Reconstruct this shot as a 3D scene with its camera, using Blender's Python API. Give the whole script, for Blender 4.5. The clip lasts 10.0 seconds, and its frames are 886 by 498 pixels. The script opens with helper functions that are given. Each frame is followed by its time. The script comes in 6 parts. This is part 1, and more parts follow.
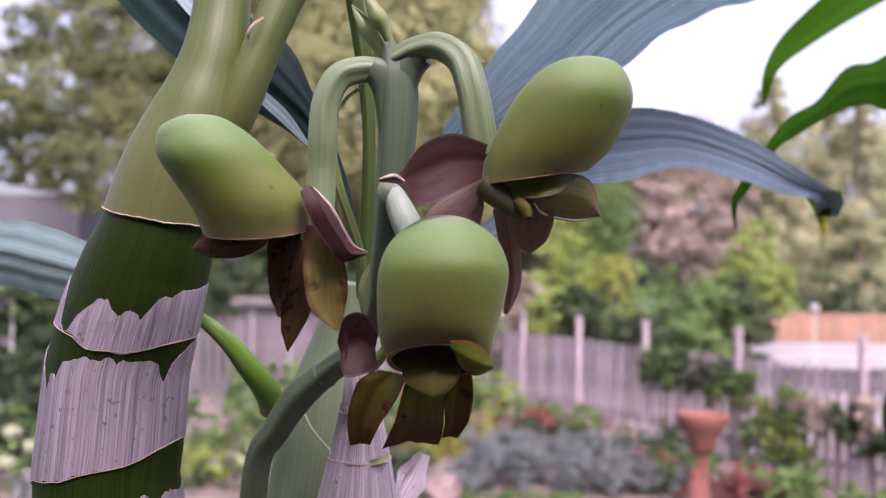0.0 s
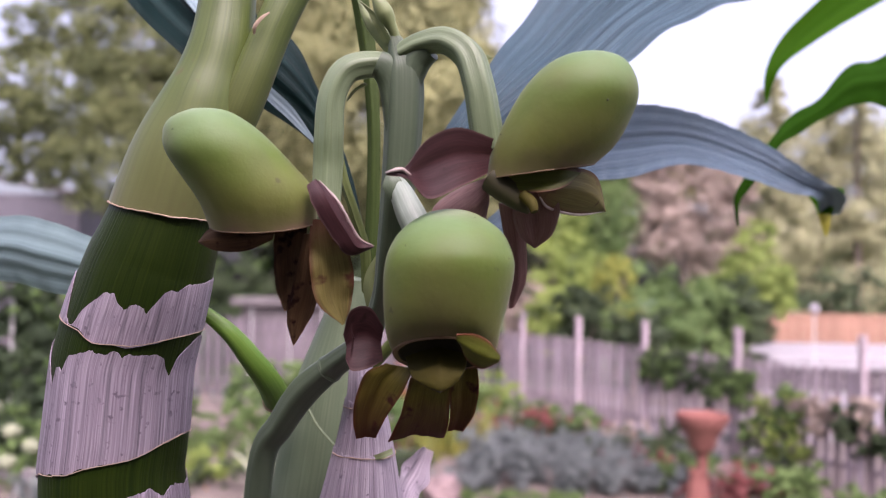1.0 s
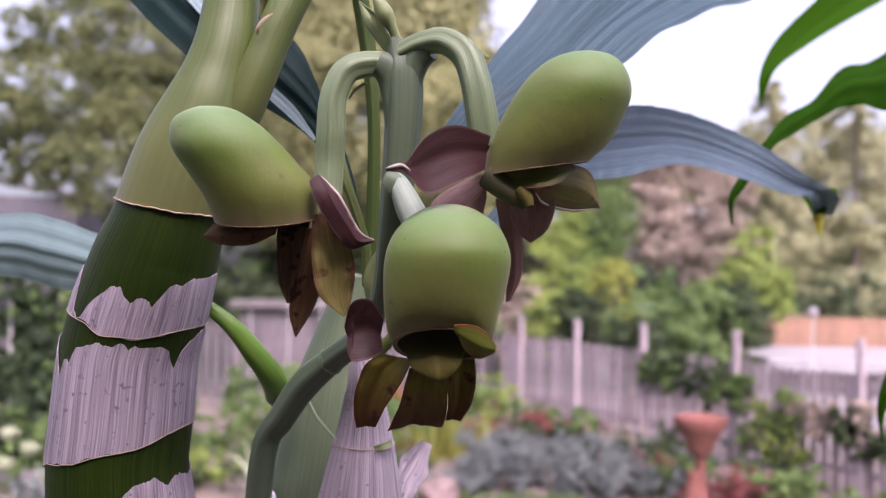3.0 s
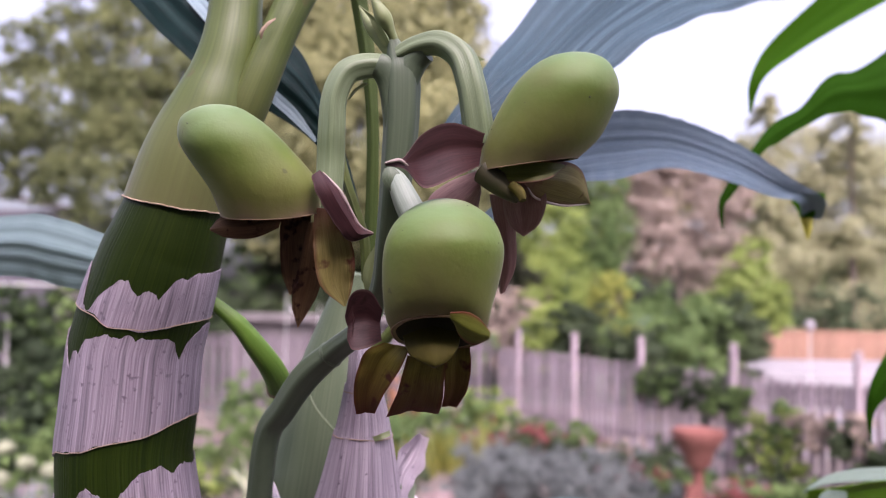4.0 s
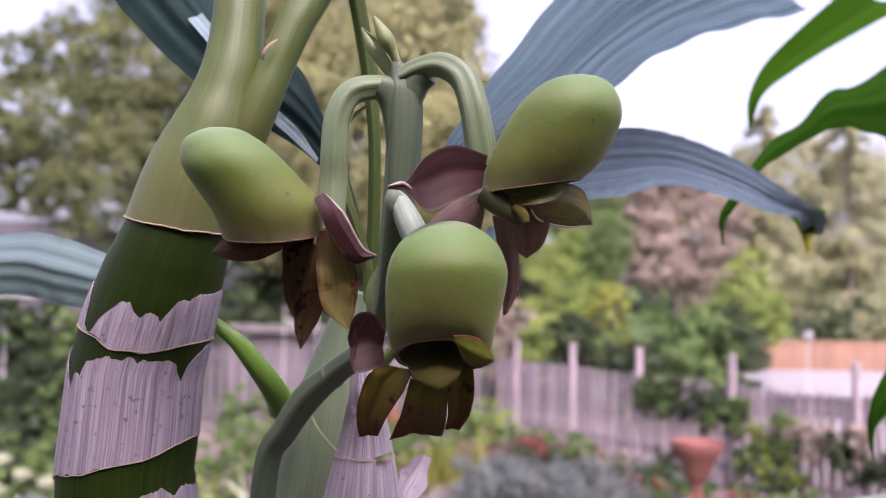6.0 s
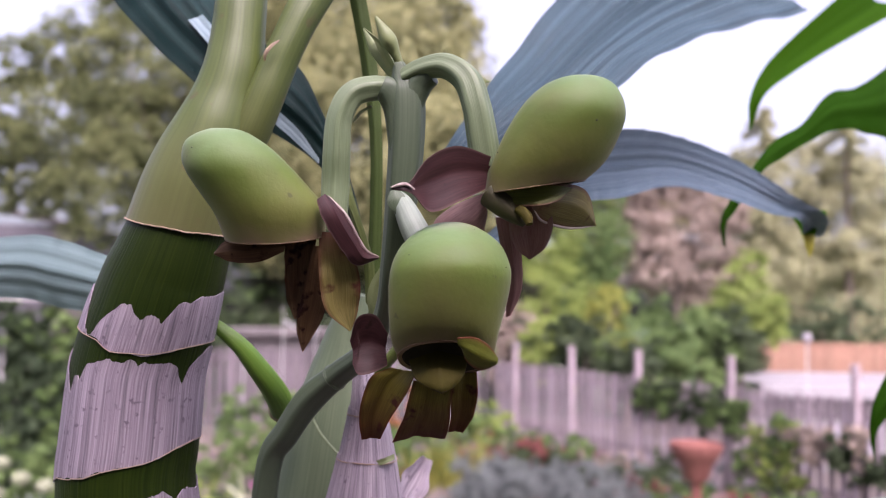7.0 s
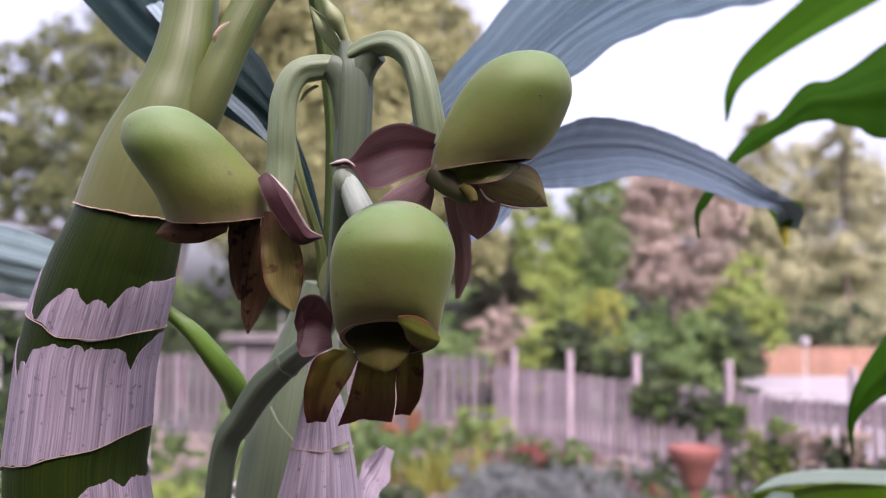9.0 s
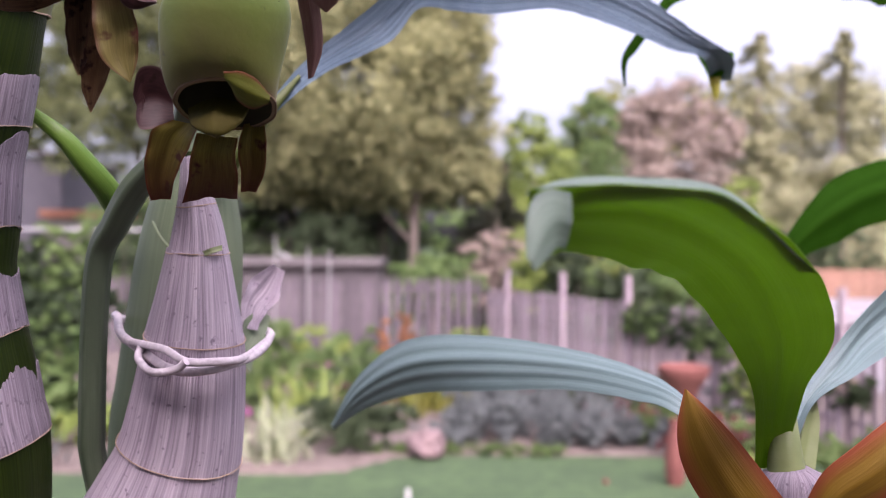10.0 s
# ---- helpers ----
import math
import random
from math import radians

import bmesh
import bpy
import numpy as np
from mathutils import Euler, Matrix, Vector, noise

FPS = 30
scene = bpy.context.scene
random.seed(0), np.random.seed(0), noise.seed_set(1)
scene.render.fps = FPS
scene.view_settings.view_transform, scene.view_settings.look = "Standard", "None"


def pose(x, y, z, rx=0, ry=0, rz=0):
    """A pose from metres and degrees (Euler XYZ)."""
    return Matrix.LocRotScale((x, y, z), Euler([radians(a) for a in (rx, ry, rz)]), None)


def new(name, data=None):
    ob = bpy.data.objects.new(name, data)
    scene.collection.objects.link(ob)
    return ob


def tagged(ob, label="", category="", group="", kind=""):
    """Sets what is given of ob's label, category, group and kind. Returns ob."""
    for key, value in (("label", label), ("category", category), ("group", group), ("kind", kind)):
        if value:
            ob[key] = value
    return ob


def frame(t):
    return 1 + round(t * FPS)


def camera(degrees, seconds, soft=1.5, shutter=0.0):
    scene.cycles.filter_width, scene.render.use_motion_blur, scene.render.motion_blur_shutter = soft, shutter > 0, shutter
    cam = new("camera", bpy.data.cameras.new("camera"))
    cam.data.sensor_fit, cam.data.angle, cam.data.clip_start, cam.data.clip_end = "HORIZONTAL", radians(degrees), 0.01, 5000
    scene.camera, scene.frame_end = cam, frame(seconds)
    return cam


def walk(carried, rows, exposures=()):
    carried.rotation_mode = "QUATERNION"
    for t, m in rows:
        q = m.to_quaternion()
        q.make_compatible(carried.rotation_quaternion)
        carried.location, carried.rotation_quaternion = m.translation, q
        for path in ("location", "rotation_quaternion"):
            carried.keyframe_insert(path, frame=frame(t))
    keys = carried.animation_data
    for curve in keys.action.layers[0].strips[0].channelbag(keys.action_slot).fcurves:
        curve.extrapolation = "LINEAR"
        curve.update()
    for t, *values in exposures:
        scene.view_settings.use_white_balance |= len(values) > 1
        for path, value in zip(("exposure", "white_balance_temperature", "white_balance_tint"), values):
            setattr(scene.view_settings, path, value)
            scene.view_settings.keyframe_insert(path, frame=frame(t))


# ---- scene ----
cam = camera(52.0, 10.0, 1.0)
# seconds, eye, and the turn to the left, up and to the left side in degrees
PATH = [
    (0, 0.0023, -0.0090, 2.9003, 0.494, 2.372, 0.817),
    (0.5, 0.0008, -0.0123, 2.9011, 0.451, 2.318, 0.882),
    (1, 0.0007, -0.0096, 2.8987, 0.477, 2.357, 0.911),
    (1.5, 0.0020, -0.0133, 2.9011, 0.468, 2.331, 0.917),
    (2, 0.0009, -0.0131, 2.9001, 0.569, 2.413, 0.896),
    (2.5, 0.0009, -0.0129, 2.8993, 0.514, 2.343, 0.961),
    (4, 0.0013, -0.0270, 2.8896, 0.239, 3.404, 0.957),
    (4.5, 0.0023, -0.0270, 2.8906, 0.297, 3.590, 0.925),
    (5, 0.0009, -0.0261, 2.8926, 0.196, 3.697, 0.911),
    (5.5, 0.0004, -0.0269, 2.8928, 0.148, 3.923, 0.900),
    (7, -0.0014, -0.0254, 2.8926, 0.044, 4.247, 0.794),
    (7.5, -0.0012, -0.0224, 2.8912, -0.079, 4.328, 0.821),
    (8, 0.0018, -0.0227, 2.8906, -0.102, 4.487, 0.732),
    (8.5, 0.0048, -0.0228, 2.8891, -0.097, 4.577, 0.763),
    (9, 0.0135, -0.0208, 2.8858, -0.061, 4.603, 0.570),
    (9.5, 0.0296, -0.0242, 2.8678, -0.250, 2.589, 0.672),
    (10, 0.0550, -0.0127, 2.8447, -0.381, -0.135, 0.395),
]
walk(cam, [(t, pose(x, y, z, 90 + up, 0, turn) @ pose(0, 0, 0, 0, 0, lean)) for t, x, y, z, turn, up, lean in PATH], exposures=[(0, 1.5, 6250, 33)])
cam.data.dof.use_dof, cam.data.dof.focus_distance, cam.data.dof.aperture_fstop = True, 0.266, 13.5

# ---- light ----
SUN_UP, SUN_TURN = 50.0, 165.0
world = bpy.data.worlds.new("evening_sky")
scene.world = world
world.use_nodes = True
sky = world.node_tree.nodes.new("ShaderNodeTexSky")
sky.sky_type, sky.sun_disc = "NISHITA", False
sky.sun_elevation, sky.sun_rotation = radians(SUN_UP), radians(SUN_TURN)
sky.air_density, sky.dust_density, sky.ozone_density = 0.8, 8.0, 1.0
world.node_tree.nodes["Background"].inputs["Strength"].default_value = 0.15
haze = world.node_tree.nodes.new("ShaderNodeHueSaturation")
haze.inputs["Saturation"].default_value, haze.inputs["Value"].default_value = 0.5, 1.24
world.node_tree.links.new(sky.outputs[0], haze.inputs["Color"])
world.node_tree.links.new(haze.outputs[0], world.node_tree.nodes["Background"].inputs["Color"])
lamp = bpy.data.lights.new("sun", "SUN")
lamp.energy, lamp.angle, lamp.color = 0.76, radians(60), (1.0, 0.92, 0.86)
sun = new("sun", lamp)
sun.matrix_world = pose(0, 0, 30, 90 - SUN_UP, 0, 180 - SUN_TURN)


# ---- materials ----
def material(name, dark, light, scale=20.0, rough=0.6, bump=0.2, bump_scale=None, stretch=(1, 1, 1), coords="Object",
             through_light=0.0, specular=0.5, spots=None, vary=0.0, detail=6.0, subsurface=0.0, base_tint=None, glow_colour=None, edge=None, bloom=0.0):
    """Two tones mixed by noise at two scales, with relief; through_light: how much shines through a thin blade."""
    m = bpy.data.materials.new(name)
    m.use_nodes = True
    nodes, links = m.node_tree.nodes, m.node_tree.links
    bsdf, out = nodes["Principled BSDF"], nodes["Material Output"]
    bsdf.inputs["Roughness"].default_value = rough
    bsdf.inputs["Specular IOR Level"].default_value = specular
    coord, mapping = nodes.new("ShaderNodeTexCoord"), nodes.new("ShaderNodeMapping")
    mapping.inputs["Scale"].default_value = stretch
    links.new(coord.outputs[coords], mapping.inputs[0])
    fine, coarse = nodes.new("ShaderNodeTexNoise"), nodes.new("ShaderNodeTexNoise")
    for n, s in ((fine, scale), (coarse, scale * 0.17)):
        n.inputs["Scale"].default_value, n.inputs["Detail"].default_value = s, detail
        links.new(mapping.outputs[0], n.inputs["Vector"])
    blend = nodes.new("ShaderNodeMath")
    blend.operation = "MULTIPLY_ADD"
    blend.inputs[1].default_value = 0.55
    links.new(fine.outputs["Fac"], blend.inputs[0])
    half = nodes.new("ShaderNodeMath")
    half.operation = "MULTIPLY"
    half.inputs[1].default_value = 0.45
    links.new(coarse.outputs["Fac"], half.inputs[0])
    links.new(half.outputs[0], blend.inputs[2])
    ramp = nodes.new("ShaderNodeValToRGB")
    ramp.color_ramp.elements[0].position, ramp.color_ramp.elements[1].position = 0.34, 0.66
    ramp.color_ramp.elements[0].color, ramp.color_ramp.elements[1].color = (*dark, 1), (*light, 1)
    links.new(blend.outputs[0], ramp.inputs[0])
    colour = ramp.outputs[0]
    if spots:
        dots, mask, mix = nodes.new("ShaderNodeTexNoise"), nodes.new("ShaderNodeValToRGB"), nodes.new("ShaderNodeMix")
        dots.inputs["Scale"].default_value, dots.inputs["Detail"].default_value = spots[1], 3
        links.new(coord.outputs["Object"], dots.inputs["Vector"])
        mask.color_ramp.elements[0].position, mask.color_ramp.elements[1].position = spots[2], spots[2] + 0.09
        links.new(dots.outputs["Fac"], mask.inputs[0])
        mix.data_type = "RGBA"
        links.new(mask.outputs[0], mix.inputs["Factor"])
        links.new(colour, mix.inputs["A"])
        mix.inputs["B"].default_value = (*spots[0], 1)
        colour = mix.outputs["Result"]
    if base_tint:
        split, fade, tint = nodes.new("ShaderNodeSeparateXYZ"), nodes.new("ShaderNodeMapRange"), nodes.new("ShaderNodeMix")
        links.new(coord.outputs["UV"], split.inputs[0])
        links.new(split.outputs["X" if len(base_tint) > 4 or base_tint[1] > base_tint[2] else "Y"], fade.inputs[0])
        fade.inputs["From Min"].default_value, fade.inputs["From Max"].default_value = base_tint[1], base_tint[2]
        fade.inputs["To Min"].default_value, fade.inputs["To Max"].default_value = base_tint[3], 0.0
        tint.data_type = "RGBA"
        links.new(fade.outputs[0], tint.inputs["Factor"])
        links.new(colour, tint.inputs["A"])
        tint.inputs["B"].default_value = (*base_tint[0], 1)
        colour = tint.outputs["Result"]
    if edge:
        split, far, fade, tint = nodes.new("ShaderNodeSeparateXYZ"), nodes.new("ShaderNodeMath"), nodes.new("ShaderNodeMapRange"), nodes.new("ShaderNodeMix")
        links.new(coord.outputs["UV"], split.inputs[0])
        far.operation = "PINGPONG"
        far.inputs[1].default_value = 0.5
        links.new(split.outputs["Y"], far.inputs[0])
        links.new(far.outputs[0], fade.inputs[0])
        fade.inputs["From Min"].default_value, fade.inputs["From Max"].default_value = 0.0, edge[1]
        fade.inputs["To Min"].default_value, fade.inputs["To Max"].default_value = edge[2], 0.0
        tint.data_type = "RGBA"
        links.new(fade.outputs[0], tint.inputs["Factor"])
        links.new(colour, tint.inputs["A"])
        tint.inputs["B"].default_value = (*edge[0], 1)
        colour = tint.outputs["Result"]
    if vary:
        info, hsv, span = nodes.new("ShaderNodeObjectInfo"), nodes.new("ShaderNodeHueSaturation"), nodes.new("ShaderNodeMapRange")
        links.new(info.outputs["Random"], span.inputs[0])
        span.inputs["To Min"].default_value, span.inputs["To Max"].default_value = 1 - vary, 1 + vary
        links.new(span.outputs[0], hsv.inputs["Value"])
        links.new(colour, hsv.inputs["Color"])
        colour = hsv.outputs[0]
    links.new(colour, bsdf.inputs["Base Color"])
    bsdf.inputs["Sheen Weight"].default_value, bsdf.inputs["Sheen Roughness"].default_value = bloom, 0.45
    if subsurface:
        bsdf.inputs["Subsurface Weight"].default_value = subsurface
        bsdf.inputs["Subsurface Radius"].default_value = (0.004, 0.006, 0.002)
    relief = nodes.new("ShaderNodeBump")
    relief.inputs["Strength"].default_value = bump
    relief.inputs["Distance"].default_value = bump_scale or 0.3 / scale
    links.new(fine.outputs["Fac"], relief.inputs["Height"])
    links.new(relief.outputs[0], bsdf.inputs["Normal"])
    if through_light:
        glow, mixer = nodes.new("ShaderNodeBsdfTranslucent"), nodes.new("ShaderNodeMixShader")
        if glow_colour:
            glow.inputs["Color"].default_value = (*glow_colour, 1)
        else:
            links.new(colour, glow.inputs["Color"])
        mixer.inputs[0].default_value = through_light
        links.new(bsdf.outputs[0], mixer.inputs[1])
        links.new(glow.outputs[0], mixer.inputs[2])
        links.new(mixer.outputs[0], out.inputs["Surface"])
    return m


def foliage(name, dark, light, size=1.0, rough=0.65):
    """Leaves in a crown: every leaf has its own tone between the two."""
    m = bpy.data.materials.new(name)
    m.use_nodes = True
    nodes, links = m.node_tree.nodes, m.node_tree.links
    bsdf, out = nodes["Principled BSDF"], nodes["Material Output"]
    bsdf.inputs["Roughness"].default_value = rough
    bsdf.inputs["Specular IOR Level"].default_value = 0.25
    geo, ramp, wide, add = nodes.new("ShaderNodeNewGeometry"), nodes.new("ShaderNodeValToRGB"), nodes.new("ShaderNodeTexNoise"), nodes.new("ShaderNodeMath")
    wide.inputs["Scale"].default_value = 0.9 / size
    links.new(geo.outputs["Position"], wide.inputs["Vector"])
    add.operation = "MULTIPLY_ADD"
    add.inputs[1].default_value = 0.5
    links.new(geo.outputs["Random Per Island"], add.inputs[0])
    shift = nodes.new("ShaderNodeMath")
    shift.operation = "SUBTRACT"
    shift.inputs[1].default_value = 0.25
    links.new(wide.outputs["Fac"], shift.inputs[0])
    links.new(shift.outputs[0], add.inputs[2])
    ramp.color_ramp.elements[0].position, ramp.color_ramp.elements[1].position = 0.1, 0.85
    ramp.color_ramp.elements[0].color, ramp.color_ramp.elements[1].color = (*dark, 1), (*light, 1)
    links.new(add.outputs[0], ramp.inputs[0])
    links.new(ramp.outputs[0], bsdf.inputs["Base Color"])
    glow, mixer = nodes.new("ShaderNodeBsdfTranslucent"), nodes.new("ShaderNodeMixShader")
    links.new(ramp.outputs[0], glow.inputs["Color"])
    mixer.inputs[0].default_value = 0.35
    links.new(bsdf.outputs[0], mixer.inputs[1])
    links.new(glow.outputs[0], mixer.inputs[2])
    links.new(mixer.outputs[0], out.inputs["Surface"])
    return m




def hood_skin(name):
    """Waxy flower skin: dull pink at the rim, olive, then green, with small dark flecks; skylight is painted in as a
    paler crown.
    """
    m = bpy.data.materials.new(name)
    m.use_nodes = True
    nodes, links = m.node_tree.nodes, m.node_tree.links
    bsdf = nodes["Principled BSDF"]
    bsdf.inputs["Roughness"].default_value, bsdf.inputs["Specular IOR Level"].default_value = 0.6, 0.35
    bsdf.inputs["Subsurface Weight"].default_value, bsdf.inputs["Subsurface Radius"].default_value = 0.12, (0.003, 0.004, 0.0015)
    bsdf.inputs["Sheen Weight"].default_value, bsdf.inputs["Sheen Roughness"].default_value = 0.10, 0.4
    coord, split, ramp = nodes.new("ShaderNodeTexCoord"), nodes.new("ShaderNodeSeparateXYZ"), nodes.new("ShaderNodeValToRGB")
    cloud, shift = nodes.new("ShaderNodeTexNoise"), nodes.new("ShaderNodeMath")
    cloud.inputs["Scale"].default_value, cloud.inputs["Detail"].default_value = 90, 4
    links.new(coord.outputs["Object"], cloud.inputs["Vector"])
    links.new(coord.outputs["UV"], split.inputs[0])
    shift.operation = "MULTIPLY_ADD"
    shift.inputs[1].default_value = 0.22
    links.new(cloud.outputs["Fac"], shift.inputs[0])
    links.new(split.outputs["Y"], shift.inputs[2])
    # the last two stops paint light from above onto the crown
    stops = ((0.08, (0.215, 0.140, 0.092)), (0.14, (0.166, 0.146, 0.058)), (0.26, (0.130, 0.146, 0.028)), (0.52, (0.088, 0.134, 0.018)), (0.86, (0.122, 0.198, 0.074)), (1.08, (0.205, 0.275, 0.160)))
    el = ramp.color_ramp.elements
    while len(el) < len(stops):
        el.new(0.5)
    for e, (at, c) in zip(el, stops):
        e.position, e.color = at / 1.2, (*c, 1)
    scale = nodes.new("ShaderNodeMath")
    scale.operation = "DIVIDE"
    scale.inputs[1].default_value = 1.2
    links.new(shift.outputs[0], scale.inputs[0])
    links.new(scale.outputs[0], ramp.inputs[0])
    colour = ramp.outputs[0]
    for size, low, high, tone in ((240, 0.74, 0.78, (0.035, 0.040, 0.010)), (60, 0.45, 0.85, (0.105, 0.105, 0.030))):
        dots, mask, mix = nodes.new("ShaderNodeTexNoise"), nodes.new("ShaderNodeMapRange"), nodes.new("ShaderNodeMix")
        dots.inputs["Scale"].default_value, dots.inputs["Detail"].default_value = size, 2
        links.new(coord.outputs["Object"], dots.inputs["Vector"])
        links.new(dots.outputs["Fac"], mask.inputs[0])
        mask.inputs["From Min"].default_value, mask.inputs["From Max"].default_value, mask.inputs["To Max"].default_value = low, high, 0.75
        mix.data_type = "RGBA"
        links.new(mask.outputs[0], mix.inputs["Factor"])
        links.new(colour, mix.inputs["A"])
        mix.inputs["B"].default_value = (*tone, 1)
        colour = mix.outputs["Result"]
    links.new(colour, bsdf.inputs["Base Color"])
    fine, relief = nodes.new("ShaderNodeTexNoise"), nodes.new("ShaderNodeBump")
    fine.inputs["Scale"].default_value, fine.inputs["Detail"].default_value = 260, 5
    links.new(coord.outputs["Object"], fine.inputs["Vector"])
    relief.inputs["Strength"].default_value, relief.inputs["Distance"].default_value = 0.35, 0.0006
    links.new(fine.outputs["Fac"], relief.inputs["Height"])
    links.new(relief.outputs[0], bsdf.inputs["Normal"])
    return m


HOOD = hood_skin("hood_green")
SPECK = material("dark_speck", (0.010, 0.009, 0.004), (0.022, 0.018, 0.008), 900, 0.6, 0.2)
# the shade of the flower's cavity is put into this dark olive
HOOD_CAVITY_SHADE = material("hood_inside", (0.022, 0.018, 0.006), (0.05, 0.045, 0.012), 120, 0.7, 0.1)
MAROON = material("maroon_petal", (0.028, 0.010, 0.011), (0.066, 0.025, 0.027), 5, 0.5, 0.15, 0.0004, (0.6, 4, 1), "UV", 0.12, 0.3, spots=((0.020, 0.008, 0.007), 190, 0.62), edge=((0.16, 0.095, 0.09), 0.05, 0.7))
OLIVE = material("olive_petal", (0.112, 0.090, 0.012), (0.250, 0.204, 0.034), 5, 0.5, 0.25, 0.0005, (0.6, 6, 1), "UV", 0.25, 0.3, spots=((0.058, 0.018, 0.009), 170, 0.60), base_tint=((0.085, 0.018, 0.013), 1.0, 0.2, 0.9), edge=((0.14, 0.028, 0.020), 0.10, 0.7))
PALE_EDGE = material("pale_petal_edge", (0.30, 0.23, 0.21), (0.46, 0.38, 0.35), 300, 0.5, 0.2)
LOBE = material("olive_lobe", (0.070, 0.078, 0.008), (0.13, 0.145, 0.020), 5, 0.45, 0.2, 0.0004, (0.8, 12, 1), "UV", 0.2, 0.3, edge=((0.15, 0.035, 0.025), 0.12, 0.9))
SPOTTED = material("spotted_petal", (0.110, 0.090, 0.026), (0.225, 0.190, 0.060), 5, 0.5, 0.25, 0.0005, (0.6, 6, 1), "UV", 0.25, 0.25, spots=((0.070, 0.024, 0.013), 150, 0.575), base_tint=((0.13, 0.035, 0.032), 0.0, 0.35, 0.8, "along"), edge=((0.10, 0.03, 0.02), 0.12, 0.8))
BROWN = material("brown_petal", (0.105, 0.055, 0.034), (0.230, 0.138, 0.066), 5, 0.55, 0.25, 0.0005, (0.6, 6, 1), "UV", 0.25, 0.2, spots=((0.040, 0.016, 0.012), 200, 0.6), edge=((0.075, 0.036, 0.026), 0.08, 0.6))
MOUTH_RIM = material("hood_rim_brown", (0.115, 0.070, 0.032), (0.180, 0.115, 0.058), 200, 0.6, 0.2)
WAX = material("pale_waxy_green", (0.21, 0.265, 0.205), (0.35, 0.41, 0.345), 4, 0.45, 0.2, 0.0004, (0.6, 10, 1), "UV", 0.15)
PINK = material("pink_petal", (0.20, 0.095, 0.092), (0.37, 0.22, 0.20), 5, 0.55, 0.2, 0.0005, (1, 10, 1), "UV", 0.3, edge=((0.38, 0.27, 0.245), 0.08, 0.6))
LIP = material("lip_yellow", (0.034, 0.029, 0.004), (0.075, 0.062, 0.010), 140, 0.7, 0.3, specular=0.15)
STALK = material("stalk_green", (0.112, 0.154, 0.074), (0.176, 0.226, 0.128), 4, 0.45, 0.35, 0.0005, (0.5, 6, 1), "UV")
PEDUNCLE = material("peduncle_green", (0.060, 0.088, 0.050), (0.096, 0.130, 0.078), 4, 0.5, 0.3, 0.0005, (0.8, 4, 1), "UV")
BUD = material("bud_green", (0.135, 0.170, 0.062), (0.225, 0.265, 0.115), 90, 0.5, 0.15)
BULB = material("bulb_dark_green", (0.005, 0.012, 0.0004), (0.021, 0.036, 0.003), 5, 0.5, 0.4, 0.0008, (1, 18, 1), "UV", 0.0, 0.14, spots=((0.06, 0.075, 0.02), 700, 0.76))
SHEATH = material("green_leaf_sheath", (0.042, 0.064, 0.005), (0.086, 0.118, 0.019), 4, 0.5, 0.3, 0.0006, (0.4, 7, 1), "UV", spots=((0.085, 0.070, 0.018), 120, 0.64), base_tint=((0.132, 0.128, 0.054), 0.0, 0.38, 0.7, "along"))
BACKBULB = material("grey_green_sheath", (0.095, 0.135, 0.074), (0.160, 0.205, 0.122), 4, 0.55, 0.25, 0.0006, (1, 20, 1), "UV", 0.1)
PAPER = material("papery_sheath", (0.092, 0.072, 0.096), (0.41, 0.345, 0.41), 5, 0.7, 0.7, 0.0009, (0.22, 25, 1), "UV", spots=((0.13, 0.10, 0.132), 380, 0.615), detail=8.0)
PAPER_WHITE = material("white_papery_sheath", (0.155, 0.122, 0.155), (0.60, 0.52, 0.59), 5, 0.7, 0.8, 0.0011, (0.2, 16, 1), "UV", spots=((0.20, 0.16, 0.20), 420, 0.64), detail=8.0)
RIM = material("brown_sheath_rim", (0.28, 0.19, 0.13), (0.48, 0.36, 0.27), 300, 0.8, 0.4)
# the sky's blue reflection is painted into this leaf colour
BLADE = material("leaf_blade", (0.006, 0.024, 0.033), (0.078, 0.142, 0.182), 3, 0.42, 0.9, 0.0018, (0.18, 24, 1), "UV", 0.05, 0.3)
# pale sky highlights on the arching leaf are painted into its light tone
BLADE_ARCH_SHEEN = material("arching_leaf_sky_sheen", (0.026, 0.070, 0.106), (0.265, 0.380, 0.505), 3, 0.4, 0.8, 0.0016, (0.18, 20, 1), "UV", 0.05, 0.7)
# lit copy of the leaf green, for blades with light behind them
BLADE_BRIGHT = material("lit_leaf_blade", (0.018, 0.074, 0.002), (0.048, 0.135, 0.004), 3, 0.65, 0.25, 0.0006, (0.5, 20, 1), "UV", 0.5, 0.04, glow_colour=(0.10, 0.31, 0.003))
# blue-white sky highlights are put into this pale tone
BLADE_SHEEN = material("sky_sheen_leaf_blade", (0.080, 0.140, 0.140), (0.190, 0.275, 0.275), 3, 0.42, 0.4, 0.001, (0.4, 22, 1), "UV", 0.12, 0.7)
# sky sheen on the young leaf's upper face, painted as a grey-green
BLADE_SKYWARD = material("sky_sheen_upper_side", (0.10, 0.155, 0.115), (0.20, 0.275, 0.215), 3, 0.5, 0.3, 0.0008, (0.4, 18, 1), "UV", 0.2, 0.6)
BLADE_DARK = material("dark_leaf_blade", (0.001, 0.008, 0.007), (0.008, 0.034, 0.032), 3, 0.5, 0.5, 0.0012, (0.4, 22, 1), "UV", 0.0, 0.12)
